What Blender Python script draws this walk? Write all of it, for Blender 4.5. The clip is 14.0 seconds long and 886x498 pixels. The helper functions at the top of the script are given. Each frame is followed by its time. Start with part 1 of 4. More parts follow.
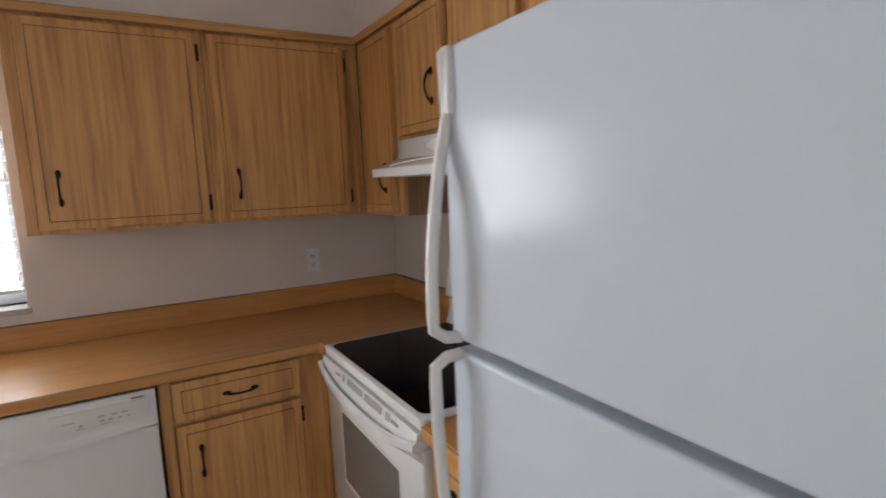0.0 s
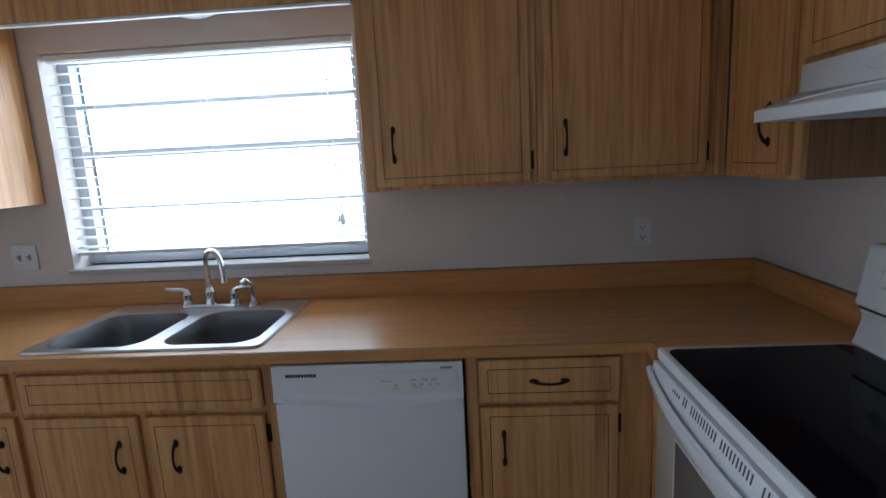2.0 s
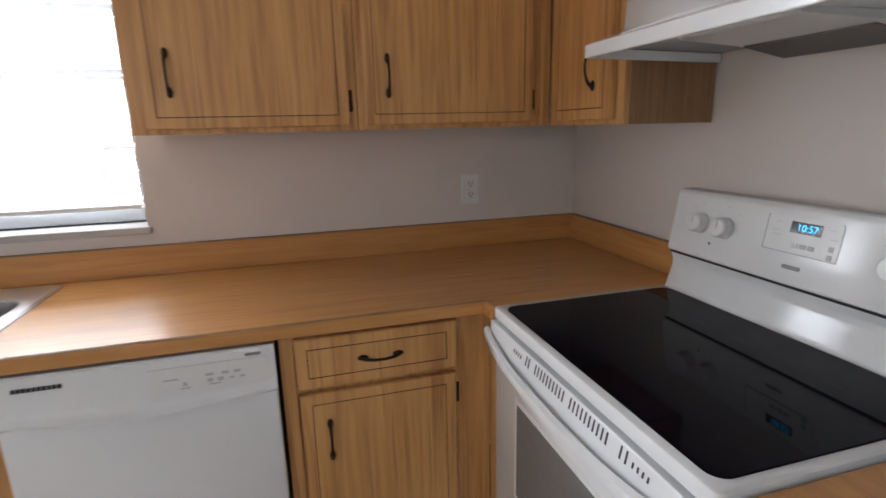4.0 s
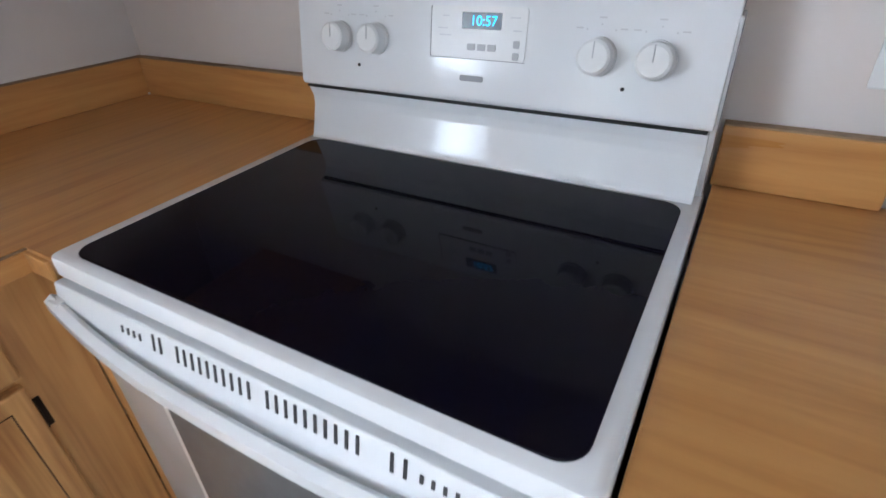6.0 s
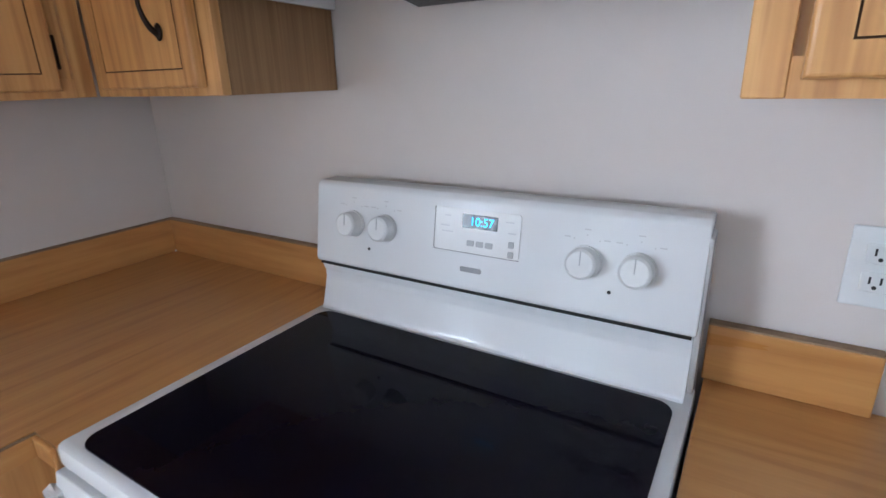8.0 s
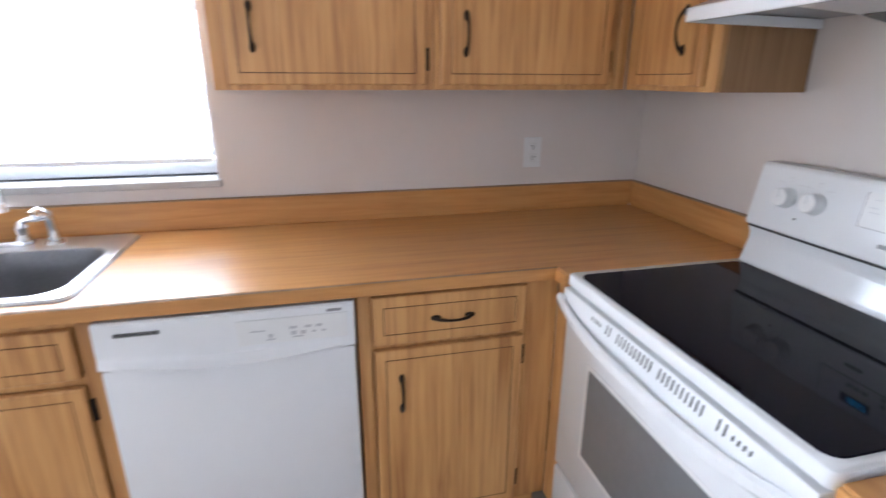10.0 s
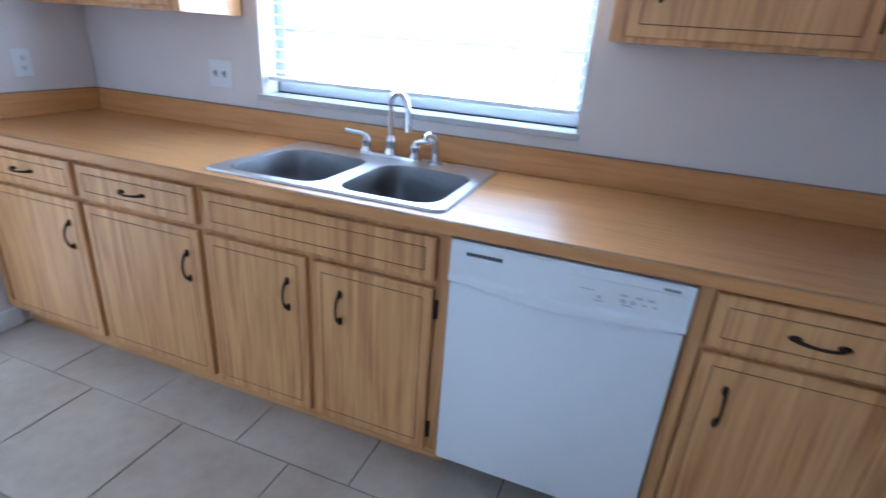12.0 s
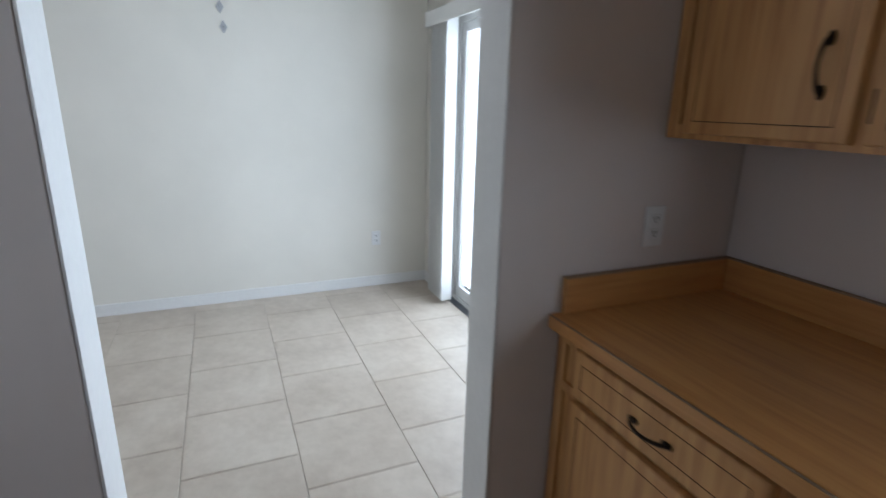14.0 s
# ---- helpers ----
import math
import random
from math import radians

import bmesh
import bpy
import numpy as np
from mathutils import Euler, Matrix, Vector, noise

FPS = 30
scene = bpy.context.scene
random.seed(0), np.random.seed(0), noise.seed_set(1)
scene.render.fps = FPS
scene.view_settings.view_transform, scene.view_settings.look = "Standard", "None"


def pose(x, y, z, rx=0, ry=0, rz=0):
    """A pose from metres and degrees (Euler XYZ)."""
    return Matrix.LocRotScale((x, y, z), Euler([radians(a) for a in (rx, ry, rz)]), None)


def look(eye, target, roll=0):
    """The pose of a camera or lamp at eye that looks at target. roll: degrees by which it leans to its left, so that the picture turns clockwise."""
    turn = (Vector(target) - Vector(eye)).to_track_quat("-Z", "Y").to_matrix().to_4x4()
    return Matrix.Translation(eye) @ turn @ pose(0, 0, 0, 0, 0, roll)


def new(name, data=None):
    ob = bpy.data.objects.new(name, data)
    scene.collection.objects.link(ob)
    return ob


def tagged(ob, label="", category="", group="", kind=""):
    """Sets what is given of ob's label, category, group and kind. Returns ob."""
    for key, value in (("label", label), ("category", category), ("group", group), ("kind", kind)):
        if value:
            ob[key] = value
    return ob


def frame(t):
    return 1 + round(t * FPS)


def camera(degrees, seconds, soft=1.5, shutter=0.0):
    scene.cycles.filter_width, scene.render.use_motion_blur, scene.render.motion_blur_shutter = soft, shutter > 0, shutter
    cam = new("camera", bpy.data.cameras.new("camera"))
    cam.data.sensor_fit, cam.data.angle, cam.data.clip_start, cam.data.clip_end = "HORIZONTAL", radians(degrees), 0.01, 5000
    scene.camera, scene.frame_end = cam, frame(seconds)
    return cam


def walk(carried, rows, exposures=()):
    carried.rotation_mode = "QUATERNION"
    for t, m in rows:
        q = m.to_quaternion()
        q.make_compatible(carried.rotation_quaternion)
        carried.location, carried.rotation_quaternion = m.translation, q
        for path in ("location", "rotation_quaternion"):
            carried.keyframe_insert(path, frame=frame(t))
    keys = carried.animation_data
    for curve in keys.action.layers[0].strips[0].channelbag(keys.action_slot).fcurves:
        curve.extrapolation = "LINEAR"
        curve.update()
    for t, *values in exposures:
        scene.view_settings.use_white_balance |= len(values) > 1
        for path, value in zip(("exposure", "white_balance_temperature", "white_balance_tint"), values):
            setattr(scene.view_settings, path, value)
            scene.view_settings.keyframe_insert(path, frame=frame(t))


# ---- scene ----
cam = camera(81.4, 14.0, shutter=0.35)
PATH = [
    (0, (-1.187, -2.525, 1.501), (-0.179, -0.817, 1.241), -2.3),
    (0.5, (-1.188, -2.313, 1.494), (-0.405, -0.498, 1.189), -3.4),
    (1, (-1.156, -2.215, 1.5), (-0.733, -0.284, 1.196), -3.2),
    (1.5, (-1.12, -2.171, 1.481), (-1.098, -0.199, 1.151), -3.3),
    (2, (-1.145, -2.122, 1.48), (-1.263, -0.156, 1.13), -3.0),
    (2.2, (-1.141, -2.112, 1.464), (-1.254, -0.15, 1.095), -2.3),
    (4.3, (-1.103, -1.805, 1.378), (-0.391, -0.011, 0.855), -2.9),
    (4.5, (-1.021, -1.738, 1.378), (-0.182, -0.028, 0.769), -3.9),
    (5, (-0.949, -1.595, 1.33), (0.309, -0.292, 0.48), -4.0),
    (5.5, (-0.931, -1.515, 1.306), (0.487, -0.526, 0.301), -3.4),
    (6, (-0.877, -1.475, 1.273), (0.582, -0.598, 0.224), -2.5),
    (6.5, (-0.82, -1.443, 1.315), (0.736, -0.579, 0.404), -1.7),
    (7, (-0.797, -1.436, 1.371), (0.837, -0.543, 0.643), -1.3),
    (7.2, (-0.801, -1.436, 1.373), (0.844, -0.535, 0.68), -1.2),
    (9.3, (-1.043, -1.747, 1.427), (0.046, -0.171, 0.852), -1.0),
    (9.5, (-1.083, -1.794, 1.423), (-0.192, -0.1, 0.844), -0.6),
    (10, (-1.257, -1.858, 1.401), (-0.808, -0.012, 0.776), 0.2),
    (10.5, (-1.332, -1.898, 1.382), (-1.222, -0.029, 0.677), 0.7),
    (11, (-1.35, -1.879, 1.36), (-1.445, -0.033, 0.594), 1.9),
    (11.5, (-1.328, -1.835, 1.339), (-1.638, -0.022, 0.553), 2.8),
    (12, (-1.389, -1.834, 1.358), (-2.007, -0.093, 0.592), 4.2),
    (12.5, (-1.624, -1.789, 1.381), (-2.575, -0.189, 0.649), 4.9),
    (13, (-1.994, -1.679, 1.415), (-3.271, -0.287, 0.758), 4.1),
    (13.5, (-2.399, -1.494, 1.433), (-4.0, -0.456, 0.833), 2.8),
    (14, (-2.811, -1.408, 1.442), (-4.58, -0.646, 0.903), 1.3),
]
EXPOSURE = [(0.0, 0.05, 6900, 16), (1.0, 0.1, 6750, 15), (1.5, -0.2, 6300, 11), (2.0, -0.75, 5450, 8), (2.3, -0.75, 5450, 8), (4.3, 0.6, 6600, 14), (4.6, 0.8, 6400, 14), (5.0, 0.94, 5700, 10), (5.5, 0.98, 5650, 10), (6.0, 0.93, 5850, 11), (6.5, 1.08, 6150, 13), (7.2, 0.92, 5980, 12), (9.3, 1.12, 5450, 11), (9.6, 1.18, 5550, 12), (10.0, 1.1, 5900, 14), (11.0, 0.57, 5220, 10), (11.5, 0.6, 5000, 8), (12.0, 0.55, 4600, 7), (12.6, 0.18, 5050, 8), (13.0, -0.65, 5700, 9), (13.5, -1.05, 5800, 10), (14.0, -1.42, 5850, 11)]
walk(cam, [(t, look(eye, target, roll)) for t, eye, target, roll in PATH], EXPOSURE)

# ---- light ----
world = bpy.data.worlds.new("daylight")
scene.world = world
world.use_nodes = True
wn = world.node_tree
sky = wn.nodes.new("ShaderNodeTexSky")
sky.sky_type, sky.sun_disc = "NISHITA", False
sky.sun_elevation, sky.sun_rotation = radians(52), radians(90)
wn.links.new(sky.outputs["Color"], wn.nodes["Background"].inputs["Color"])
wn.nodes["Background"].inputs["Strength"].default_value = 0.12

sun = new("sun", bpy.data.lights.new("sun", "SUN"))
sun.data.energy, sun.data.angle, sun.data.color = 4.0, radians(0.5), (1.0, 0.95, 0.88)
sun.matrix_world = look((7, 0, 9), (0, 0, 0))


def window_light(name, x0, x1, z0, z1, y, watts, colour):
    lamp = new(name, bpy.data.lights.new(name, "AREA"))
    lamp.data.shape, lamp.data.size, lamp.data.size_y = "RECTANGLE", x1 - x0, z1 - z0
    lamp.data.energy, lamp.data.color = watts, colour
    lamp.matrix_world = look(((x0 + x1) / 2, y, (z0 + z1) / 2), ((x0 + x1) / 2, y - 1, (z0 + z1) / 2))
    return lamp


window_light("kitchen_window_skylight", -2.86, -1.60, 1.10, 1.95, 0.19, 46, (0.86, 0.94, 1.0))
# Fill lamp in an unseen, added opening; brightens the south-facing cabinet fronts
south_fill = window_light("living_window_skylight", -3.4, -2.1, 0.95, 2.0, -3.5, 5.0, (0.97, 0.96, 0.95))
south_fill.matrix_world = look((-2.75, -3.5, 1.475), (-2.75, -2.5, 1.475))
window_light("patio_door_skylight", -6.25, -4.50, 0.08, 2.0, 0.27, 110, (0.83, 0.93, 1.0))


# ---- materials ----
def nodes_of(name, rough=0.5, metal=0.0, spec=0.5):
    m = bpy.data.materials.new(name)
    m.use_nodes = True
    t = m.node_tree
    b = t.nodes["Principled BSDF"]
    b.inputs["Roughness"].default_value, b.inputs["Metallic"].default_value = rough, metal
    b.inputs["Specular IOR Level"].default_value = spec
    return m, t, b


def noise_at(t, scale, detail=4.0, stretch=(1, 1, 1), rough=0.55, shift=0.0, warp=0.0):
    g = t.nodes.new("ShaderNodeNewGeometry")
    mp = t.nodes.new("ShaderNodeMapping")
    mp.inputs["Scale"].default_value = stretch
    mp.inputs["Location"].default_value = (shift, shift * 0.7, shift * 1.3)
    n = t.nodes.new("ShaderNodeTexNoise")
    n.inputs["Scale"].default_value, n.inputs["Detail"].default_value, n.inputs["Roughness"].default_value = scale, detail, rough
    n.inputs["Distortion"].default_value = warp
    t.links.new(g.outputs["Position"], mp.inputs["Vector"])
    t.links.new(mp.outputs["Vector"], n.inputs["Vector"])
    return n.outputs["Fac"]


def ramp(t, fac, stops):
    r = t.nodes.new("ShaderNodeValToRGB")
    el = r.color_ramp.elements
    while len(el) < len(stops):
        el.new(0.5)
    for e, (p, c) in zip(el, stops):
        e.position, e.color = p, (*c, 1) if len(c) == 3 else c
    t.links.new(fac, r.inputs["Fac"])
    return r.outputs["Color"]


def mix(t, fac, a, b, kind="MIX"):
    m = t.nodes.new("ShaderNodeMix")
    m.data_type, m.blend_type = "RGBA", kind
    for sock, v in ((m.inputs[0], fac), (m.inputs[6], a), (m.inputs[7], b)):
        if isinstance(v, (int, float)):
            sock.default_value = v
        elif isinstance(v, tuple):
            sock.default_value = (*v, 1)
        else:
            t.links.new(v, sock)
    return m.outputs[2]


def bump(t, b, height, strength, dist=0.002):
    n = t.nodes.new("ShaderNodeBump")
    n.inputs["Strength"].default_value, n.inputs["Distance"].default_value = strength, dist
    t.links.new(height, n.inputs["Height"])
    t.links.new(n.outputs["Normal"], b.inputs["Normal"])


def vary_rough(t, b, fac, lo, hi):
    r = t.nodes.new("ShaderNodeMapRange")
    r.inputs["To Min"].default_value, r.inputs["To Max"].default_value = lo, hi
    t.links.new(fac, r.inputs["Value"])
    t.links.new(r.outputs["Result"], b.inputs["Roughness"])


def wood(name, along, light, mid, dark, rough=0.42, contrast=1.0, fine=78, run=0.024, dash=0.7):
    """Streaked wood grain; along: the axis of the grain."""
    m, t, b = nodes_of(name, rough)
    thin = [1.0, 1.0, 1.0]
    thin["xyz".index(along)] = run
    wide = [1.0, 1.0, 1.0]
    wide["xyz".index(along)] = 0.05
    fine_n = noise_at(t, fine, 3, thin, 0.6, 0.0, 0.5)
    mid_n = noise_at(t, 30, 3, wide, 0.5, 3.7)
    big_n = noise_at(t, 2.3, 2, (1, 1, 1), 0.5, 8.1)
    dash_n = noise_at(t, fine * 0.75, 2, [v if v == 1.0 else run * 1.6 for v in thin], 0.5, 6.3)
    c = ramp(t, fine_n, [(0.34, dark), (0.47, mid), (0.62, light)])
    soft = tuple(0.5 * a + 0.5 * b for a, b in zip(light, mid))
    patch_n = noise_at(t, 7, 3, [v if v == 1.0 else 0.35 for v in thin], 0.6, 1.9)
    c = mix(t, ramp(t, patch_n, [(0.36, (0.0, 0.0, 0.0)), (0.66, (0.62, 0.62, 0.62))]), c, soft)
    c = mix(t, ramp(t, dash_n, [(0.31, (dash, dash, dash)), (0.42, (0.0, 0.0, 0.0))]), c, dark)
    c = mix(t, ramp(t, dash_n, [(0.60, (0.0, 0.0, 0.0)), (0.72, (dash, dash, dash))]), c, light)
    c = mix(t, 0.30 * contrast, c, ramp(t, mid_n, [(0.36, dark), (0.5, mid), (0.66, light)]))
    c = mix(t, 0.35, c, ramp(t, big_n, [(0.3, (0.80, 0.78, 0.74)), (0.7, (1.0, 1.0, 1.0))]), "MULTIPLY")
    t.links.new(c, b.inputs["Base Color"])
    bump(t, b, fine_n, 0.12, 0.0006)
    vary_rough(t, b, mid_n, rough - 0.07, rough + 0.1)
    return m


def plain(name, colour, rough=0.5, metal=0.0, spec=0.5, wear=0.06, grain=40, relief=0.0):
    m, t, b = nodes_of(name, rough, metal, spec)
    n = noise_at(t, grain, 4)
    big = noise_at(t, 1.7, 3, shift=5.0)
    lo = tuple(max(v * (1 - 2 * wear), 0) for v in colour)
    c = mix(t, 0.5, ramp(t, n, [(0.3, lo), (0.7, colour)]), ramp(t, big, [(0.3, lo), (0.65, colour)]))
    t.links.new(c, b.inputs["Base Color"])
    vary_rough(t, b, big, max(rough - 0.02, 0.02), rough + 0.02)
    if relief:
        bump(t, b, n, relief, 0.001)
    return m


def wall_paint(name, colour):
    m, t, b = nodes_of(name, 0.75, spec=0.3)
    fine_n, big = noise_at(t, 130, 3), noise_at(t, 1.3, 4, shift=2.0)
    lo = tuple(v * 0.93 for v in colour)
    t.links.new(ramp(t, big, [(0.35, lo), (0.65, colour)]), b.inputs["Base Color"])
    bump(t, b, mix(t, 0.5, fine_n, noise_at(t, 38, 3)), 0.22, 0.0012)
    return m


OAK_L, OAK_M, OAK_D = (0.70, 0.398, 0.155), (0.58, 0.295, 0.100), (0.36, 0.152, 0.047)
oak = wood("oak_laminate_upright", "z", OAK_L, OAK_M, OAK_D, 0.36, fine=62, run=0.034)
oak_dark = wood("oak_darker_side", "z", (0.37, 0.22, 0.10), (0.30, 0.165, 0.072), (0.21, 0.105, 0.042), 0.6)
oak_flat = wood("oak_laminate_lengthwise", "x", OAK_L, OAK_M, OAK_D)
oak_side = wood("oak_laminate_crosswise", "y", OAK_L, OAK_M, OAK_D)
TOP_L, TOP_M, TOP_D = (0.63, 0.328, 0.112), (0.56, 0.270, 0.085), (0.45, 0.196, 0.055)
counter_x = wood("countertop_laminate", "x", TOP_L, TOP_M, TOP_D, 0.30, 1.2, 46, 0.07, 0.25)
counter_y = wood("countertop_laminate_cross", "y", TOP_L, TOP_M, TOP_D, 0.30, 1.2, 46, 0.07, 0.25)
groove_dark = plain("groove_stain", (0.10, 0.045, 0.018), 0.7)
iron = plain("dark_bronze", (0.030, 0.018, 0.012), 0.42, 0.6, wear=0.2)
kitchen_paint = wall_paint("kitchen_wall_paint", (0.715, 0.655, 0.622))
dining_paint = wall_paint("dining_wall_paint", (0.77, 0.745, 0.680))
ceiling_paint = wall_paint("ceiling_paint", (0.80, 0.79, 0.76))
trim_white = plain("trim_white", (0.80, 0.80, 0.79), 0.4, wear=0.04)
appliance = plain("appliance_white", (0.78, 0.80, 0.82), 0.14, spec=0.4, wear=0.008, grain=30, relief=0.03)
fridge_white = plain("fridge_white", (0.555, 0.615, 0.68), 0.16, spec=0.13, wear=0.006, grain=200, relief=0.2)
plastic_white = plain("plastic_white", (0.76, 0.77, 0.77), 0.35, wear=0.03)
plastic_grey = plain("plastic_grey", (0.42, 0.43, 0.45), 0.4)
mark_grey = plain("mark_grey", (0.52, 0.53, 0.55), 0.5)
faint_print = plain("faint_print", (0.64, 0.65, 0.67), 0.5)
print_grey = plain("print_grey", (0.30, 0.31, 0.33), 0.5)
black = plain("black_gap", (0.012, 0.012, 0.013), 0.5)
gasket = plain("gasket_grey", (0.28, 0.28, 0.30), 0.6)
glass_black = plain("ceramic_glass_black", (0.006, 0.005, 0.011), 0.04, spec=0.085, wear=0.1)
oven_glass = plain("oven_window_glass", (0.21, 0.215, 0.225), 0.10, spec=0.6)
steel = plain("stainless_steel", (0.68, 0.68, 0.69), 0.30, 1.0, wear=0.08, grain=180)
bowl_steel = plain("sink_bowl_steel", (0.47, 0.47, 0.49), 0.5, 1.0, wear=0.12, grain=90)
chrome = plain("chrome", (0.72, 0.73, 0.75), 0.10, 1.0, wear=0.03)
sill_stone = plain("sill_stone", (0.50, 0.48, 0.47), 0.35, wear=0.08, grain=25)
alu = plain("window_aluminium", (0.40, 0.41, 0.43), 0.4, wear=0.05)
blind_white = plain("blind_slat", (0.80, 0.80, 0.78), 0.45, wear=0.04)
slat_vinyl = plain("slat_vinyl", (0.86, 0.86, 0.85), 0.4, spec=0.3, wear=0.02)
_st = slat_vinyl.node_tree
_tl, _mx = _st.nodes.new("ShaderNodeBsdfTranslucent"), _st.nodes.new("ShaderNodeMixShader")
_tl.inputs["Color"].default_value, _mx.inputs[0].default_value = (0.86, 0.86, 0.85, 1), 0.45
_st.links.new(_st.nodes["Principled BSDF"].outputs[0], _mx.inputs[1])
_st.links.new(_tl.outputs[0], _mx.inputs[2])
_st.links.new(_mx.outputs[0], _st.nodes["Material Output"].inputs["Surface"])
vent_dark = plain("vent_shadow_grey", (0.05, 0.05, 0.055), 0.6)
filter_mesh = plain("filter_mesh", (0.16, 0.15, 0.14), 0.5, 0.7, wear=0.25, grain=500, relief=0.4)
caulk = plain("aged_edge", (0.36, 0.24, 0.145), 0.7, wear=0.2)
grout = plain("grout", (0.15, 0.122, 0.097), 0.85, wear=0.15, grain=90)
# Dining joints: grazing daylight glare is put into the grout colour
grout_glare = plain("grout_glare", (0.62, 0.56, 0.48), 0.85, wear=0.12, grain=90)
opal = plain("opal_glass", (0.82, 0.82, 0.80), 0.25, wear=0.02)
ground_mat = plain("pale_concrete", (0.55, 0.54, 0.50), 0.85, wear=0.12, grain=12)


def tile_material():
    m, t, b = nodes_of("porcelain_tile", 0.36)
    info = t.nodes.new("ShaderNodeObjectInfo")
    big, small = noise_at(t, 3.2, 6, rough=0.62), noise_at(t, 22, 5, shift=4.0)
    c = ramp(t, big, [(0.32, (0.46, 0.385, 0.31)), (0.5, (0.57, 0.49, 0.405)), (0.68, (0.65, 0.575, 0.485))])
    c = mix(t, 0.3, c, ramp(t, small, [(0.35, (0.40, 0.34, 0.28)), (0.65, (0.56, 0.50, 0.43))]))
    c = mix(t, 1.0, c, ramp(t, info.outputs["Random"], [(0.0, (0.90, 0.89, 0.88)), (1.0, (1.0, 1.0, 1.0))]), "MULTIPLY")
    t.links.new(c, b.inputs["Base Color"])
    bump(t, b, small, 0.05, 0.001)
    vary_rough(t, b, big, 0.27, 0.37)
    return m


tile_mat = tile_material()


def pane_material():
    m = bpy.data.materials.new("window_glass")
    m.use_nodes = True
    t = m.node_tree
    b = t.nodes["Principled BSDF"]
    b.inputs["Transmission Weight"].default_value, b.inputs["Roughness"].default_value, b.inputs["IOR"].default_value = 1.0, 0.0, 1.1
    return m


pane_glass = pane_material()


def display_material():
    m, t, b = nodes_of("clock_digits", 0.3)
    b.inputs["Base Color"].default_value = (0.02, 0.3, 0.5, 1)
    b.inputs["Emission Color"].default_value = (0.02, 0.50, 0.95, 1)
    b.inputs["Emission Strength"].default_value = 1.6
    return m


digits_mat = display_material()
display_blue = plain("display_window", (0.02, 0.04, 0.055), 0.2)


# ---- mesh helpers ----
def box(x0, x1, y0, y1, z0, z1, bev=0.0, seg=2):
    bm = bmesh.new()
    bmesh.ops.create_cube(bm, size=1.0)
    bm.transform(Matrix.Translation(((x0 + x1) / 2, (y0 + y1) / 2, (z0 + z1) / 2)) @ Matrix.Diagonal((abs(x1 - x0), abs(y1 - y0), abs(z1 - z0), 1)))
    if bev:
        bmesh.ops.bevel(bm, geom=bm.edges[:], offset=bev, segments=seg, affect="EDGES", profile=0.5)
    return bm


def cyl(p0, p1, r0, r1=None, n=24, caps=True):
    a, b = Vector(p0), Vector(p1)
    bm = bmesh.new()
    bmesh.ops.create_cone(bm, cap_ends=caps, segments=n, radius1=r0, radius2=r0 if r1 is None else r1, depth=(b - a).length)
    bm.transform(Matrix.Translation((a + b) / 2) @ (b - a).to_track_quat("Z", "Y").to_matrix().to_4x4())
    return bm


def joined(*bms):
    out = bmesh.new()
    for bm in bms:
        me = bpy.data.meshes.new("t")
        bm.to_mesh(me)
        bm.free()
        out.from_mesh(me)
        bpy.data.meshes.remove(me)
    return out


def tube(points, radii, n=12):
    """A round bar along points; radii: one or one each."""
    pts = [Vector(p) for p in points]
    rs = radii if isinstance(radii, (list, tuple)) else [radii] * len(pts)
    bm = bmesh.new()
    rings = []
    for i, p in enumerate(pts):
        d = (pts[min(i + 1, len(pts) - 1)] - pts[max(i - 1, 0)]).normalized()
        q = d.to_track_quat("Z", "Y").to_matrix()
        ref = x = (ref - d * ref.dot(d)).normalized() if i else q @ Vector((1, 0, 0))
        y = d.cross(x)
        rings.append([bm.verts.new(p + rs[i] * (math.cos(2 * math.pi * k / n) * x + math.sin(2 * math.pi * k / n) * y)) for k in range(n)])
    for a, b in zip(rings, rings[1:]):
        for k in range(n):
            bm.faces.new((a[k], a[(k + 1) % n], b[(k + 1) % n], b[k]))
    bm.faces.new(rings[0][::-1])
    bm.faces.new(rings[-1])
    return bm


def prism(profile, y0, y1, bev=0.0):
    """A profile in x and z, drawn out along y."""
    bm = bmesh.new()
    f = bm.faces.new([bm.verts.new((x, y0, z)) for x, z in profile])
    r = bmesh.ops.extrude_face_region(bm, geom=[f])
    for v in r["geom"]:
        if isinstance(v, bmesh.types.BMVert):
            v.co.y = y1
    bmesh.ops.recalc_face_normals(bm, faces=bm.faces[:])
    if bev:
        bmesh.ops.bevel(bm, geom=bm.edges[:], offset=bev, segments=2, affect="EDGES", profile=0.5)
    return bm


def rounded(x0, x1, y0, y1, r, n=6):
    pts = []
    for cx, cy, a0 in ((x1 - r, y1 - r, 0), (x0 + r, y1 - r, 90), (x0 + r, y0 + r, 180), (x1 - r, y0 + r, 270)):
        for k in range(n + 1):
            a = radians(a0 + 90 * k / n)
            pts.append((cx + r * math.cos(a), cy + r * math.sin(a)))
    return pts


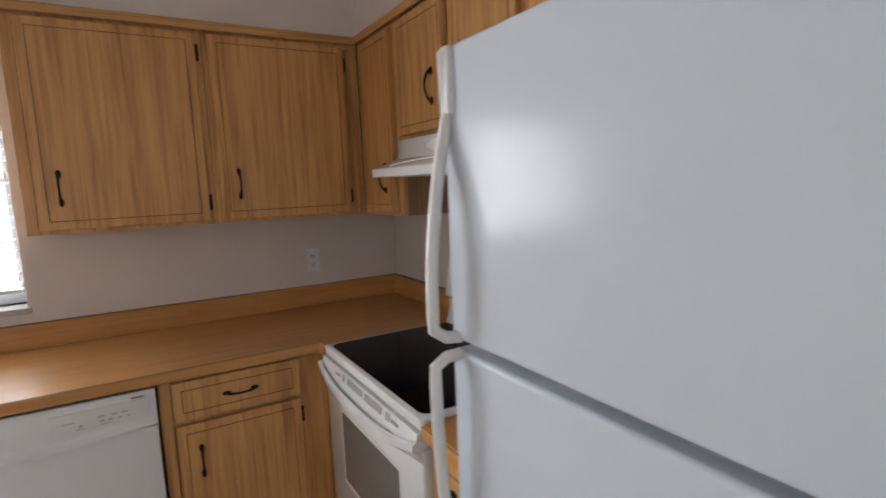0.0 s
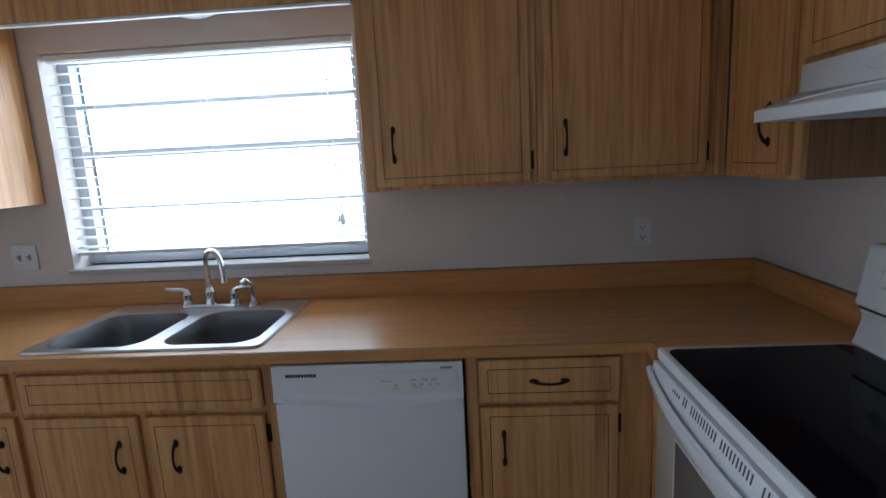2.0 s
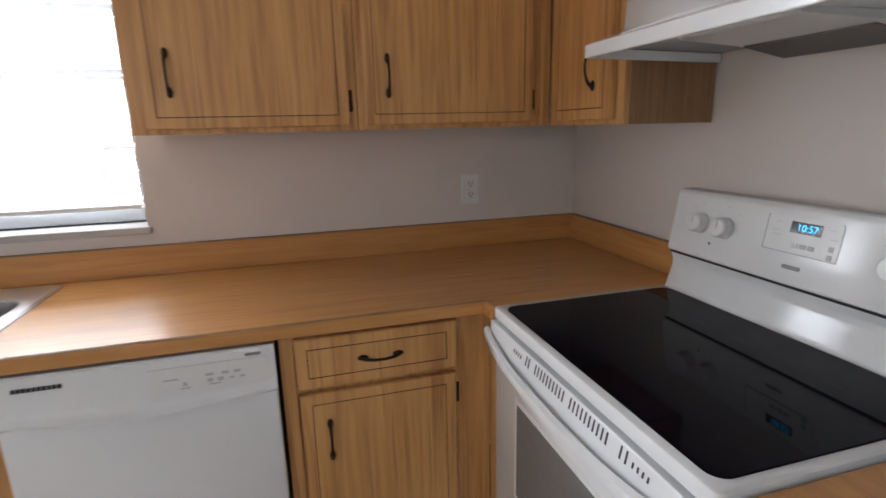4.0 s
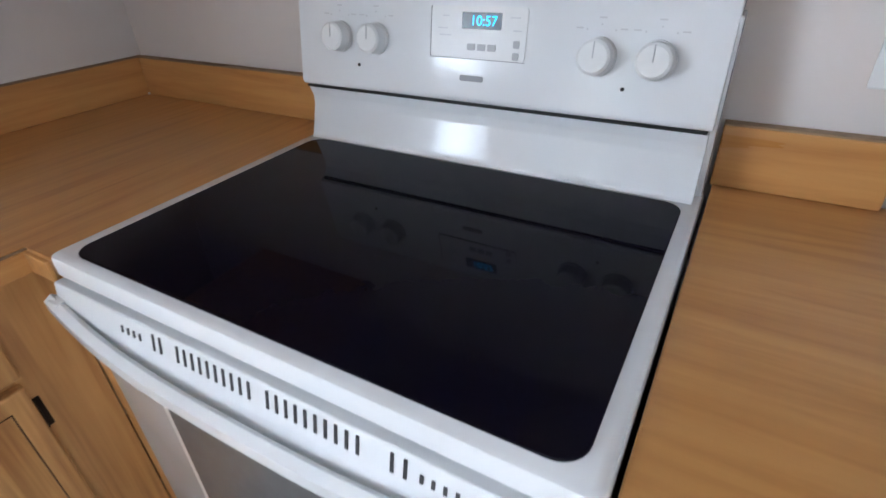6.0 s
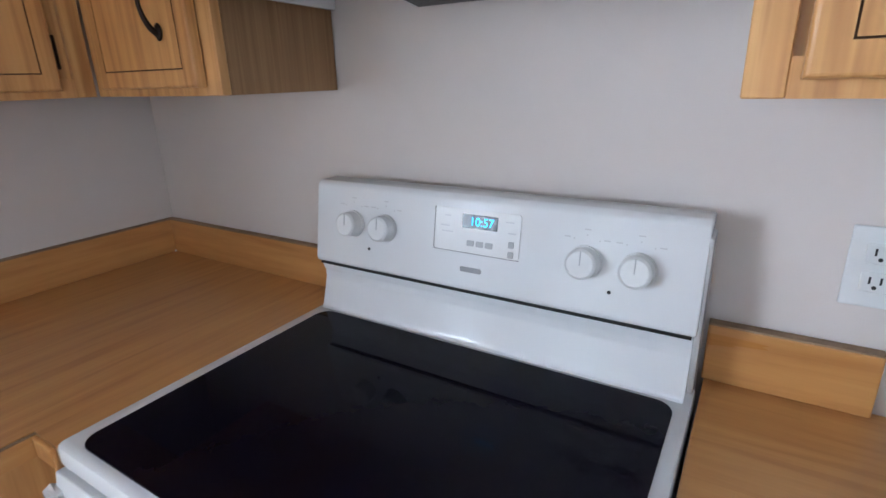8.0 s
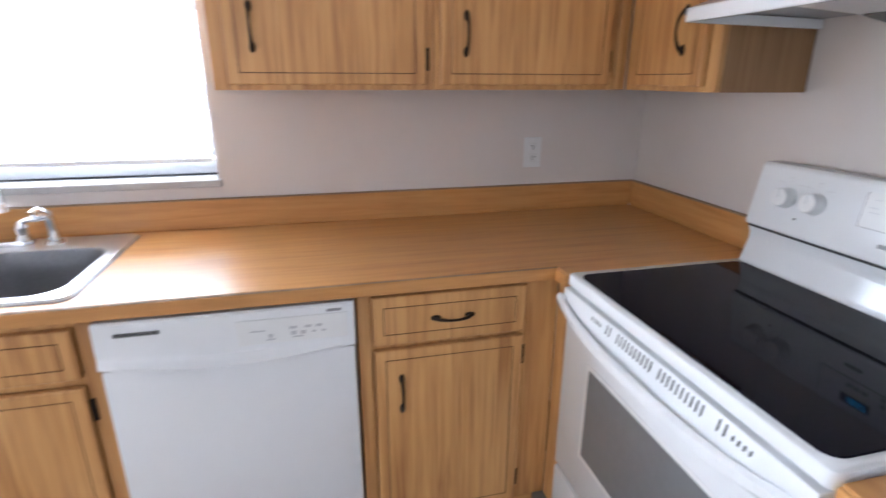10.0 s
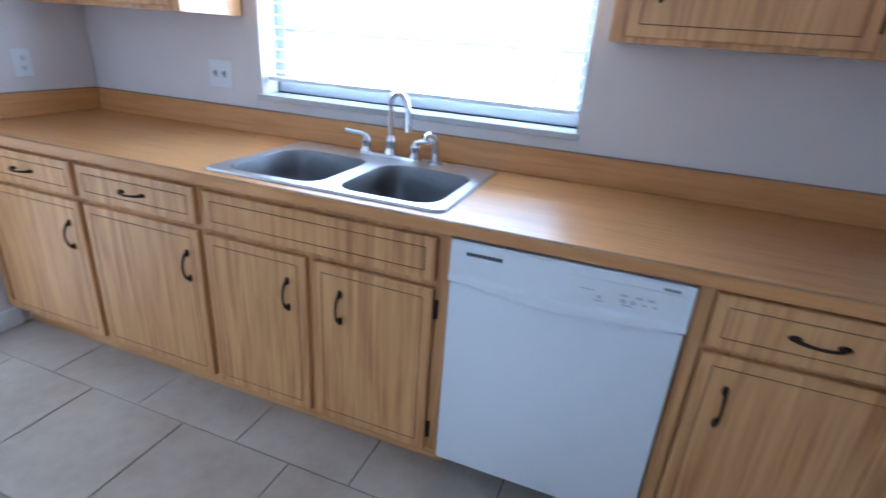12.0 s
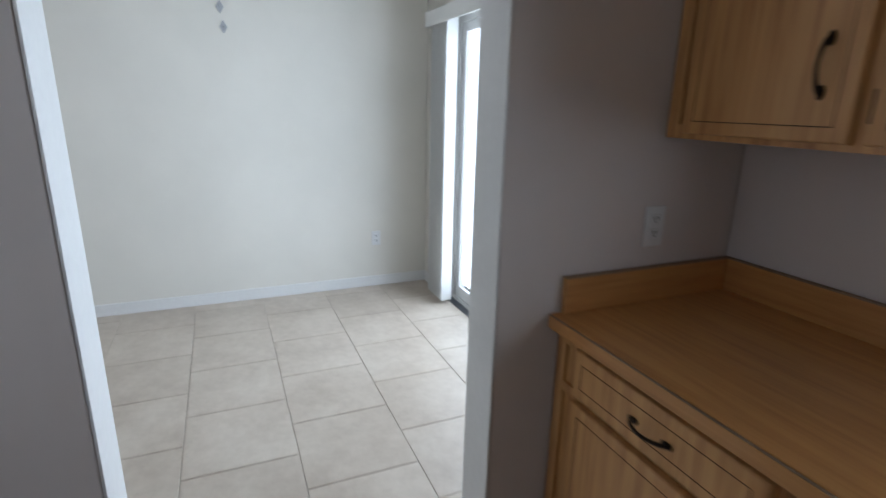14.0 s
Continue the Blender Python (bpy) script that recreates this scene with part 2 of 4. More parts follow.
def slab(loop, z0, z1, bev=0.0):
    """A flat plate of an outline in x and y."""
    bm = bmesh.new()
    f = bm.faces.new([bm.verts.new((x, y, z0)) for x, y in loop])
    r = bmesh.ops.extrude_face_region(bm, geom=[f])
    top = [v for v in r["geom"] if isinstance(v, bmesh.types.BMVert)]
    for v in top:
        v.co.z = z1
    bmesh.ops.recalc_face_normals(bm, faces=bm.faces[:])
    if bev:
        edges = [e for e in bm.edges if all(v in top for v in e.verts)]
        bmesh.ops.bevel(bm, geom=edges, offset=bev, segments=2, affect="EDGES", profile=0.5)
    return bm


ORIGIN = {}


def thing(name, at, label, category, group="", kind=""):
    ob = new(name)
    ob.location = at
    ob.empty_display_size = 0.1
    ORIGIN[ob] = Vector(at)
    return tagged(ob, label, category, group, kind)


def solid(name, bm, materials, at=(0, 0, 0), smooth=False):
    bm.transform(Matrix.Translation(-Vector(at)))
    me = bpy.data.meshes.new(name)
    bm.normal_update()
    bm.to_mesh(me)
    bm.free()
    for m in materials if isinstance(materials, (list, tuple)) else (materials,):
        me.materials.append(m)
    if smooth:
        me.shade_smooth()
        for p in me.polygons:
            p.use_smooth = p.area < 0.003
        me.set_sharp_from_angle(angle=radians(38))
    ob = new(name, me)
    ob.location = at
    ORIGIN[ob] = Vector(at)
    return ob


def part(name, bm, material, parent, label="", smooth=False):
    ob = solid(name, bm, material, ORIGIN[parent], smooth)
    ob.location = (0, 0, 0)
    ob.parent = parent
    return tagged(ob, label)


def structure(name, bm, material, label, category, at=(0, 0, 0)):
    return tagged(solid(name, bm, material, at), label, category, kind="structure")


# ---- the rooms ----
EAST, NORTH, WEST, SOUTH, CEIL = 0.0, 0.0, -6.71, -3.4, 2.44
PART_X0, PART_X1, OPEN_N, OPEN_S = -4.01, -3.87, -0.80, -1.685
DINE_N = 0.11
WIN = (-2.893, -1.587, 1.072, 1.980)
DOOR = (-6.28, -4.45, 0.0, 2.03)


def wall_with_hole(x0, x1, y0, y1, hole, top=CEIL):
    a, b, c, d = hole
    bms = [box(x0, a, y0, y1, 0, top), box(b, x1, y0, y1, 0, top), box(a, b, y0, y1, d, top)]
    if c > 0.01:
        bms.append(box(a, b, y0, y1, 0, c))
    return joined(*bms)


structure("wall_north", wall_with_hole(PART_X0, 0.15, 0.0, 0.20, WIN), kitchen_paint, "warm off-white painted kitchen wall round the window", "wall")
structure("wall_north_dining", wall_with_hole(WEST - 0.15, PART_X0 - 0.003, DINE_N, 0.31, DOOR), dining_paint, "cream painted dining wall with the patio door opening", "wall")
structure("wall_east", box(0.0, 0.15, SOUTH, -0.003, 0, CEIL), kitchen_paint, "warm off-white painted wall behind the cooker", "wall")
structure("wall_west", box(WEST - 0.15, WEST, SOUTH, DINE_N - 0.003, 0, CEIL), dining_paint, "cream painted bare wall of the dining room", "wall")
# The opening in this wall is made up to hold the fill lamp
structure("wall_south", wall_with_hole(WEST - 0.15, 0.15, SOUTH - 0.15, SOUTH - 0.003, (-3.4, -2.1, 0.95, 2.0)), kitchen_paint, "plain off-white painted wall with an added opening for fill light", "wall")
structure("wall_partition", box(PART_X0, PART_X1, OPEN_N, -0.003, 0, CEIL, 0.004), kitchen_paint, "off-white painted end wall beside the cabinets", "wall")
structure("wall_partition_south", box(PART_X0, PART_X1, SOUTH, OPEN_S, 0, CEIL, 0.004), kitchen_paint, "off-white painted wall beside the opening", "wall")
structure("wall_lintel", box(PART_X0, PART_X1, OPEN_S + 0.003, OPEN_N - 0.003, 2.08, CEIL), kitchen_paint, "off-white painted wall over the opening", "wall")
# Thin boards on the wall ends, whiter than the wall paint
structure("trim_jamb_north", box(PART_X0 - 0.004, PART_X1 + 0.004, OPEN_N - 0.007, OPEN_N - 0.001, 0.09, 2.08, 0.002), trim_white, "thin white board on the end of the wall", "trim")
structure("trim_jamb_south", box(PART_X0 - 0.004, PART_X1 + 0.004, OPEN_S + 0.001, OPEN_S + 0.007, 0.09, 2.08, 0.002), trim_white, "thin white board on the end of the wall", "trim")
structure("ceiling", box(WEST - 0.15, 0.15, SOUTH - 0.15, 0.31, CEIL + 0.003, CEIL + 0.15), ceiling_paint, "white painted ceiling", "ceiling")
structure("dining_floor_bed", box(WEST, -3.95, SOUTH, 0.105, -0.12, -0.004), grout_glare, "grout bed under the dining floor tiles, paled for daylight glare", "floor")
floor_ob = structure("floor", box(-3.95, 0.0, SOUTH, 0.105, -0.12, -0.004), grout, "brown grout bed under large beige floor tiles", "floor")
structure("ground", box(-400, 400, -800, 800, -0.42, -0.13), ground_mat, "pale sunlit paving outside the house", "ground")
structure("soffit_north", box(PART_X1 + 0.003, 0.0, -0.326, -0.004, 2.122, CEIL - 0.003), kitchen_paint, "off-white boxed soffit over the wall cabinets", "soffit")
structure("soffit_east", box(-0.295, -0.004, SOUTH, -0.329, 2.122, CEIL - 0.003), kitchen_paint, "off-white boxed soffit over the wall cabinets", "soffit")

for nm, b in (
    ("baseboard_partition", joined(box(PART_X1, PART_X1 + 0.012, OPEN_N - 0.012, -0.57, 0, 0.09, 0.003), box(PART_X0 - 0.012, PART_X1, OPEN_N - 0.012, OPEN_N, 0, 0.09, 0.003))),
    ("baseboard_partition_south", joined(box(PART_X1, PART_X1 + 0.012, SOUTH, OPEN_S + 0.012, 0, 0.09, 0.003), box(PART_X0 - 0.012, PART_X1, OPEN_S, OPEN_S + 0.012, 0, 0.09, 0.003))),
    ("baseboard_west", box(WEST, WEST + 0.012, SOUTH, DINE_N, 0, 0.085, 0.003)),
    ("baseboard_north_dining", box(WEST + 0.012, DOOR[0] - 0.03, DINE_N - 0.012, DINE_N, 0, 0.085, 0.003)),
):
    structure(nm, b, trim_white, "white painted wooden baseboard along the wall", "baseboard")


# ---- the kitchen window ----
wx0, wx1, wz0, wz1 = WIN
win = thing("window_1", ((wx0 + wx1) / 2, 0.1, wz0), "white aluminium awning window over the sink", "window", kind="structure")
part("window_sill", box(wx0 - 0.02, wx1 + 0.012, -0.014, 0.10, wz0 - 0.018, wz0 + 0.006, 0.004), sill_stone, win)
fr = 0.035
part("window_frame", joined(box(wx0, wx1, 0.10, 0.15, wz0 + 0.012, wz0 + 0.062, 0.003), box(wx0, wx1, 0.10, 0.15, wz1 - fr, wz1, 0.003), box(wx0, wx0 + 0.05, 0.10, 0.15, wz0 + 0.063, wz1 - fr, 0.003), box(wx1 - fr, wx1, 0.10, 0.15, wz0 + 0.063, wz1 - fr, 0.003)), alu, win)
part("weather_strip", box(wx0 + 0.004, wx1 - 0.004, 0.103, 0.148, wz0 + 0.006, wz0 + 0.012), black, win)
rails = [(1.335, 0.009), (1.568, 0.017), (1.772, 0.009)]
for z, h in rails:
    part("window_rail", box(wx0 + fr, wx1 - fr, 0.105, 0.145, z - h, z + h, 0.002), alu, win)
zs = [wz0 + 0.062] + [v for z, h in rails for v in (z - h, z + h)] + [wz1 - fr]
for a, b in zip(zs[::2], zs[1::2]):
    p = part("pane", box(wx0 + fr, wx1 - fr, 0.122, 0.126, a, b), pane_glass, win)
    p.visible_shadow = False

blind = thing("venetian_blind", ((wx0 + wx1) / 2, 0.045, wz1), "white open venetian blind hanging in the window recess", "blind")
part("headrail", box(wx0 + 0.01, wx1 - 0.01, 0.02, 0.07, wz1 - 0.026, wz1 - 0.003, 0.003), blind_white, blind)
part("bottom_rail", box(wx0 + 0.012, wx1 - 0.012, 0.022, 0.068, wz0 + 0.062, wz0 + 0.077, 0.004), blind_white, blind)


def slat_mesh():
    bm = bmesh.new()
    n, half, long = 6, 0.024, (wx1 - wx0) / 2 - 0.014
    rows = []
    for k in range(n + 1):
        u = -1 + 2 * k / n
        rows.append([bm.verts.new((x, u * half, 0.004 * (1 - u * u) + d)) for x, d in ((-long, 0), (long, 0), (long, -0.0018), (-long, -0.0018))])
    for a, b in zip(rows, rows[1:]):
        for k in range(4):
            bm.faces.new((a[k], a[(k + 1) % 4], b[(k + 1) % 4], b[k]))
    bm.faces.new(rows[0][::-1])
    bm.faces.new(rows[-1])
    bmesh.ops.recalc_face_normals(bm, faces=bm.faces[:])
    bm.transform(Matrix.Translation(ORIGIN[blind]))
    return bm


first = None
for k in range(19):
    z = wz0 + 0.098 + k * 0.0432
    if first is None:
        first = part("slat", slat_mesh(), slat_vinyl, blind)
        s = first
    else:
        s = new("slat", first.data)
        s.parent = blind
    s.location = (0.0, 0.0, z - wz1)
    s.rotation_euler = (radians(5 + 1.5 * math.sin(k * 2.1)), 0, 0)
for x in (wx0 + 0.16, (wx0 + wx1) / 2, wx1 - 0.16):
    part("ladder_cord", joined(cyl((x, 0.020, wz0 + 0.07), (x, 0.020, wz1 - 0.045), 0.0011, n=6), cyl((x, 0.070, wz0 + 0.07), (x, 0.070, wz1 - 0.045), 0.0011, n=6)), blind_white, blind)
part("pull_cord", tube([(wx1 - 0.12, 0.012, wz1 - 0.045), (wx1 - 0.118, 0.006, 1.65), (wx1 - 0.108, 0.004, 1.40), (wx1 - 0.10, 0.004, 1.27)], 0.0022, 8), slat_vinyl, blind)
part("tassel", joined(cyl((wx1 - 0.10, 0.004, 1.275), (wx1 - 0.098, 0.004, 1.225), 0.006, 0.013, 12), cyl((wx1 - 0.112, 0.004, 1.262), (wx1 - 0.115, 0.004, 1.235), 0.005, 0.009, 10)), slat_vinyl, blind)

# ---- the patio door ----
dx0, dx1, _, dz1 = DOOR
patio = thing("door_1", ((dx0 + dx1) / 2, 0.2, 0), "white sliding glass patio door in the dining room", "door", kind="structure")
part("door_frame", joined(box(dx0, dx0 + 0.05, 0.16, 0.26, 0, dz1, 0.003), box(dx1 - 0.05, dx1, 0.16, 0.26, 0, dz1, 0.003), box(dx0 + 0.05, dx1 - 0.05, 0.16, 0.26, dz1 - 0.05, dz1, 0.003), box(dx0 + 0.05, dx1 - 0.05, 0.16, 0.26, 0, 0.03, 0.003)), trim_white, patio)
mid = (dx0 + dx1) / 2
for a, b, y in ((dx0 + 0.05, mid + 0.03, 0.175), (mid - 0.03, dx1 - 0.05, 0.215)):
    leaf = part("door_leaf", joined(box(a, a + 0.06, y, y + 0.03, 0.03, dz1 - 0.05, 0.003), box(b - 0.06, b, y, y + 0.03, 0.03, dz1 - 0.05, 0.003), box(a + 0.06, b - 0.06, y, y + 0.03, 0.03, 0.11, 0.003), box(a + 0.06, b - 0.06, y, y + 0.03, dz1 - 0.11, dz1 - 0.05, 0.003)), trim_white, patio)
    p = part("pane", box(a + 0.06, b - 0.06, y + 0.013, y + 0.017, 0.11, dz1 - 0.11), pane_glass, leaf)
    p.visible_shadow = False

vblind = thing("vertical_blind", (-6.3, 0.05, 2.02), "white vertical blind drawn aside at the patio door", "blind")
part("valance", joined(box(-6.50, -4.35, 0.0, 0.012, 1.965, 2.065, 0.003), box(-6.50, -6.488, 0.012, DINE_N - 0.002, 1.965, 2.065, 0.002), box(-6.50, -4.35, 0.013, DINE_N - 0.002, 2.055, 2.065, 0.002)), blind_white, vblind)
part("headrail", box(-6.47, -4.38, 0.035, 0.075, 2.02, 2.05, 0.003), blind_white, vblind)
for k in range(11):
    x = -6.40 + 0.027 * k
    vane = box(-0.0012, 0.0012, -0.044, 0.044, 0.03, 2.02, 0.0005, 1)
    vane.transform(pose(x, 0.055, 0, 0, 0, 12 + 5 * math.sin(k * 1.7)))
    part("vane", vane, blind_white, vblind)


# ---- cabinets ----
AT_NORTH = Matrix.Identity(4)
AT_EAST = Matrix.Rotation(radians(-90), 4, "Z")


def placed(bm, m):
    bm.transform(m)
    return bm


def panel_bm(x0, x1, z0, z1, y_back, thick, inset=0.04):
    """A slab with eased edges and a dark routed line round its face."""
    bm = box(x0, x1, y_back - thick, y_back, z0, z1)
    front = min(bm.faces, key=lambda f: f.calc_center_median().y)
    bmesh.ops.bevel(bm, geom=list(front.edges), offset=0.005, segments=3, affect="EDGES", profile=0.5)
    bm.faces.ensure_lookup_table()
    front = max((f for f in bm.faces if f.normal.y < -0.99), key=lambda f: f.calc_area())
    bmesh.ops.inset_region(bm, faces=[front], thickness=inset - 0.005, depth=0)
    ring = bmesh.ops.inset_region(bm, faces=[front], thickness=0.0016, depth=-0.0026)["faces"]
    ring2 = bmesh.ops.inset_region(bm, faces=[front], thickness=0.0016, depth=0.0026)["faces"]
    for f in ring + ring2:
        f.material_index = 1
    return bm


def pull_bm(x, y, z0, z1, flat=False):
    """A forged bow pull with a spoon-shaped pad at each end."""
    mid_z, half = (z0 + z1) / 2, (z1 - z0) / 2
    pts, rad = [], []
    for k in range(13):
        u = -1 + 2 * k / 12
        pts.append((0, -0.006 - 0.024 * (1 - u * u) ** 0.7, u * half * 0.92))
        rad.append(0.0036 + 0.0020 * abs(u) ** 2)
    bms = [tube(pts, rad, 10)]
    for s in (-1, 1):
        pad = bmesh.new()
        bmesh.ops.create_uvsphere(pad, u_segments=14, v_segments=8, radius=1)
        pad.transform(Matrix.Translation((0, -0.004, s * half * 0.86)) @ Matrix.Diagonal((0.0078, 0.0055, 0.0145, 1)))
        bms.append(pad)
    out = joined(*bms)
    if flat:
        out.transform(Matrix.Rotation(radians(90), 4, "Y"))
    out.transform(Matrix.Translation((x, y, mid_z)))
    return out


def hinge_bm(x, y, z, side):
    return joined(box(x - 0.007, x + 0.007, y - 0.003, y + 0.001, z - 0.031, z + 0.031, 0.0015), cyl((x - side * 0.006, y - 0.004, z - 0.03), (x - side * 0.006, y - 0.004, z + 0.03), 0.0045, n=10))


def cabinet(name, m, x0, x1, z0, z1, depth, label, fronts, stiles=(), toe=0.0, group="", rails_at=(), roof=True, right=0.036):
    """fronts: (kind, x0, x1, z0, z1, pull, hinge side); pull: (x, z0, z1) or None."""
    at = m @ Vector(((x0 + x1) / 2, -depth / 2, z0 if not toe else 0))
    cab = thing(name, at, label, "cabinet", group)
    t, ff = 0.016, 0.019
    for a, b in ((x0, x0 + t), (x1 - t, x1)):
        # Right sides of the east wall cabinets take the darker oak
        darker_side = m is AT_EAST and z1 > 2 and a > x0
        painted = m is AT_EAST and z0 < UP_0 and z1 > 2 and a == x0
        part("side_panel", placed(box(a, b, -depth + ff, -0.006, z0, z1), m), kitchen_paint if painted else oak_dark if darker_side else oak, cab, "off-white painted side" if painted else "darker oak side" if darker_side else "")
    part("bottom_panel", placed(box(x0 + t, x1 - t, -depth + ff, -0.006, z0, z0 + t), m), oak, cab)
    part("back_panel", placed(box(x0 + t, x1 - t, -0.012, -0.006, z0 + t, z1 - t), m), oak, cab)
    if roof:
        part("top_panel", placed(box(x0 + t, x1 - t, -depth + ff, -0.013, z1 - t, z1), m), oak, cab)
    bars = [box(x0, x0 + 0.036, -depth, -depth + ff, z0, z1, 0.0015, 1), box(x1 - right, x1, -depth, -depth + ff, z0, z1, 0.0015, 1)]
    bars += [box(s - 0.019, s + 0.019, -depth + 0.0005, -depth + ff, z0, z1) for s in stiles]
    bars += [box(x0 + 0.036, x1 - right, -depth + 0.001, -depth + ff, a, b) for a, b in [(z0, z0 + 0.036), (z1 - 0.036, z1)] + list(rails_at)]
    bars.append(box(x0 + 0.03, x1 - 0.03, -depth + 0.012, -depth + ff - 0.001, z0 + 0.03, z1 - 0.03))
    part("face_frame", placed(joined(*bars), m), oak, cab)
    if toe:
        part("toe_kick", placed(box(x0, x1, -depth + 0.075, -depth + 0.09, 0.0, z0 - 0.002), m), oak_flat, cab, "dark recessed wooden toe kick")
    for kind, a, b, c, d, pull, side in fronts:
        f = part(kind, placed(panel_bm(a, b, c, d, -depth - 0.0015, 0.019), m), [oak, groove_dark], cab)
        if pull:
            px, p0, p1 = pull
            part("handle", placed(pull_bm(px, -depth - 0.0205, p0, p1, kind != "door"), m), iron, f, "dark bronze bow pull", True)
        if side and kind == "door":
            hx = b + 0.006 if side > 0 else a - 0.006
            for hz in (c + 0.07, d - 0.07):
                part("hinge", placed(hinge_bm(hx, -depth, hz, side), m), iron, f, "dark bronze butt hinge", True)
    return cab


BASE_D, BASE_0, BASE_1 = 0.607, 0.112, 0.874
UP_D, UP_0, UP_1, EAST_D = 0.318, 1.372, 2.118, 0.285
base_group, wall_group = "base cabinets under the long worktop", "wall cabinets"
RAIL = [(0.700, 0.728)]
cabinet("base_cabinet", AT_NORTH, -3.866, -3.227, BASE_0, BASE_1, BASE_D, "honey oak laminate base cabinet with one drawer and door", [("drawer_front", -3.765, -3.245, 0.728, 0.855, (-3.50, 0.735, 0.845), 0), ("door", -3.765, -3.24, 0.135, 0.708, (-3.30, 0.515, 0.625), -1)], toe=1, group=base_group, rails_at=RAIL, roof=False)
cabinet("base_cabinet", AT_NORTH, -3.225, -2.665, BASE_0, BASE_1, BASE_D, "honey oak laminate base cabinet with one drawer and door", [("drawer_front", -3.215, -2.683, 0.728, 0.855, (-2.95, 0.735, 0.845), 0), ("door", -3.21, -2.68, 0.130, 0.706, (-2.734, 0.515, 0.625), -1)], toe=1, group=base_group, rails_at=RAIL, roof=False)
cabinet("sink_cabinet", AT_NORTH, -2.663, -1.800, BASE_0, BASE_1, BASE_D, "honey oak laminate sink cabinet with two doors and false front", [("false_front", -2.645, -1.838, 0.722, 0.852, None, 0), ("door", -2.650, -2.262, 0.122, 0.700, (-2.329, 0.508, 0.617), -1), ("door", -2.235, -1.838, 0.122, 0.698, (-2.138, 0.508, 0.617), 1)], stiles=(-2.248,), toe=1, group=base_group, rails_at=RAIL, roof=False)
cabinet("base_cabinet", AT_NORTH, -1.186, -0.612, BASE_0, BASE_1, BASE_D, "honey oak laminate base cabinet beside the cooker", [("drawer_front", -1.148, -0.716, 0.722, 0.862, (-0.93, 0.737, 0.847), 0), ("door", -1.146, -0.720, 0.122, 0.706, (-1.074, 0.515, 0.625), 1)], right=0.112, toe=1, group=base_group, rails_at=RAIL, roof=False)
cabinet("base_cabinet", AT_EAST, 1.463, 1.80, BASE_0, BASE_1, BASE_D, "narrow honey oak laminate base cabinet beside the fridge", [("drawer_front", 1.485, 1.78, 0.722, 0.862, (1.63, 0.737, 0.847), 0), ("door", 1.485, 1.78, 0.122, 0.706, (1.52, 0.515, 0.625), 1)], toe=1, rails_at=RAIL, roof=False)

cabinet("wall_cabinet", AT_NORTH, -1.511, -0.914, UP_0, UP_1, UP_D, "honey oak laminate wall cabinet beside the window", [("door", -1.472, -0.938, 1.386, 2.09, (-1.402, 1.472, 1.586), 1)], group=wall_group)
cabinet("wall_cabinet", AT_NORTH, -0.912, -0.2885, UP_0, UP_1, UP_D, "honey oak laminate wall cabinet in the corner", [("door", -0.893, -0.356, 1.386, 2.09, (-0.822, 1.468, 1.580), 1)], group=wall_group)
cabinet("wall_cabinet", AT_NORTH, -3.866, -2.965, UP_0, UP_1, UP_D, "honey oak laminate wall cabinet with two doors", [("door", -3.80, -3.415, 1.386, 2.09, (-3.478, 1.472, 1.586), -1), ("door", -3.385, -2.995, 1.386, 2.09, (-3.055, 1.472, 1.586), -1)], stiles=(-3.40,), group=wall_group)
cabinet("wall_cabinet", AT_EAST, 0.3195, 0.712, UP_0, UP_1, EAST_D, "narrow honey oak laminate wall cabinet beside the hood", [("door", 0.372, 0.676, 1.386, 2.09, (0.602, 1.468, 1.580), 0)], group=wall_group)
cabinet("wall_cabinet", AT_EAST, 0.714, 1.464, 1.662, UP_1, EAST_D, "short honey oak laminate wall cabinet over the hood", [("door", 0.730, 1.080, 1.676, 2.09, (1.003, 1.760, 1.872), 0), ("door", 1.110, 1.442, 1.676, 2.09, (1.195, 1.760, 1.872), 0)], stiles=(1.097,), group=wall_group)
cabinet("wall_cabinet", AT_EAST, 1.466, 1.80, 1.365, UP_1, EAST_D, "honey oak laminate wall cabinet with a painted side beside the fridge", [("door", 1.511, 1.775, 1.382, 2.09, (1.555, 1.468, 1.580), 0)], group=wall_group)
cabinet("wall_cabinet", AT_EAST, 1.802, 2.62, 1.78, UP_1, EAST_D, "short honey oak laminate wall cabinet over the fridge", [("door", 1.83, 2.20, 1.795, 2.09, None, 0), ("door", 2.22, 2.59, 1.795, 2.09, None, 0)], stiles=(2.21,), group=wall_group)

structure("trim_cornice_north", joined(box(PART_X1 + 0.003, -2.966, -0.346, -0.3365, 2.10, 2.132, 0.003), box(-1.510, -0.314, -0.346, -0.3365, 2.10, 2.132, 0.003)), oak_flat, "honey oak strip along the top of the cabinets", "trim")
structure("trim_cornice_east", box(-0.313, -0.3035, -2.62, -0.337, 2.10, 2.132, 0.003), oak_side, "honey oak strip along the top of the cabinets", "trim")
valance = thing("valance_board", (-2.24, -0.325, 1.995), "honey oak valance board with lower edge painted as lit, over the window", "valance")
part("board", box(-2.963, -1.513, -0.336, -0.318, 2.003, 2.120, 0.002), oak, valance)
# White strip paints the window light caught on the board's lower edge
part("edge_strip", box(-2.963, -1.513, -0.338, -0.316, 1.993, 2.002, 0.002), trim_white, valance, "white strip for window light on the edge")

lamp = thing("ceiling_light", (-2.13, -0.17, 2.12), "round white glass light under the soffit, switched off", "lamp")
part("base", cyl((-2.13, -0.17, 2.119), (-2.13, -0.17, 2.10), 0.125, n=40), trim_white, lamp, smooth=True)
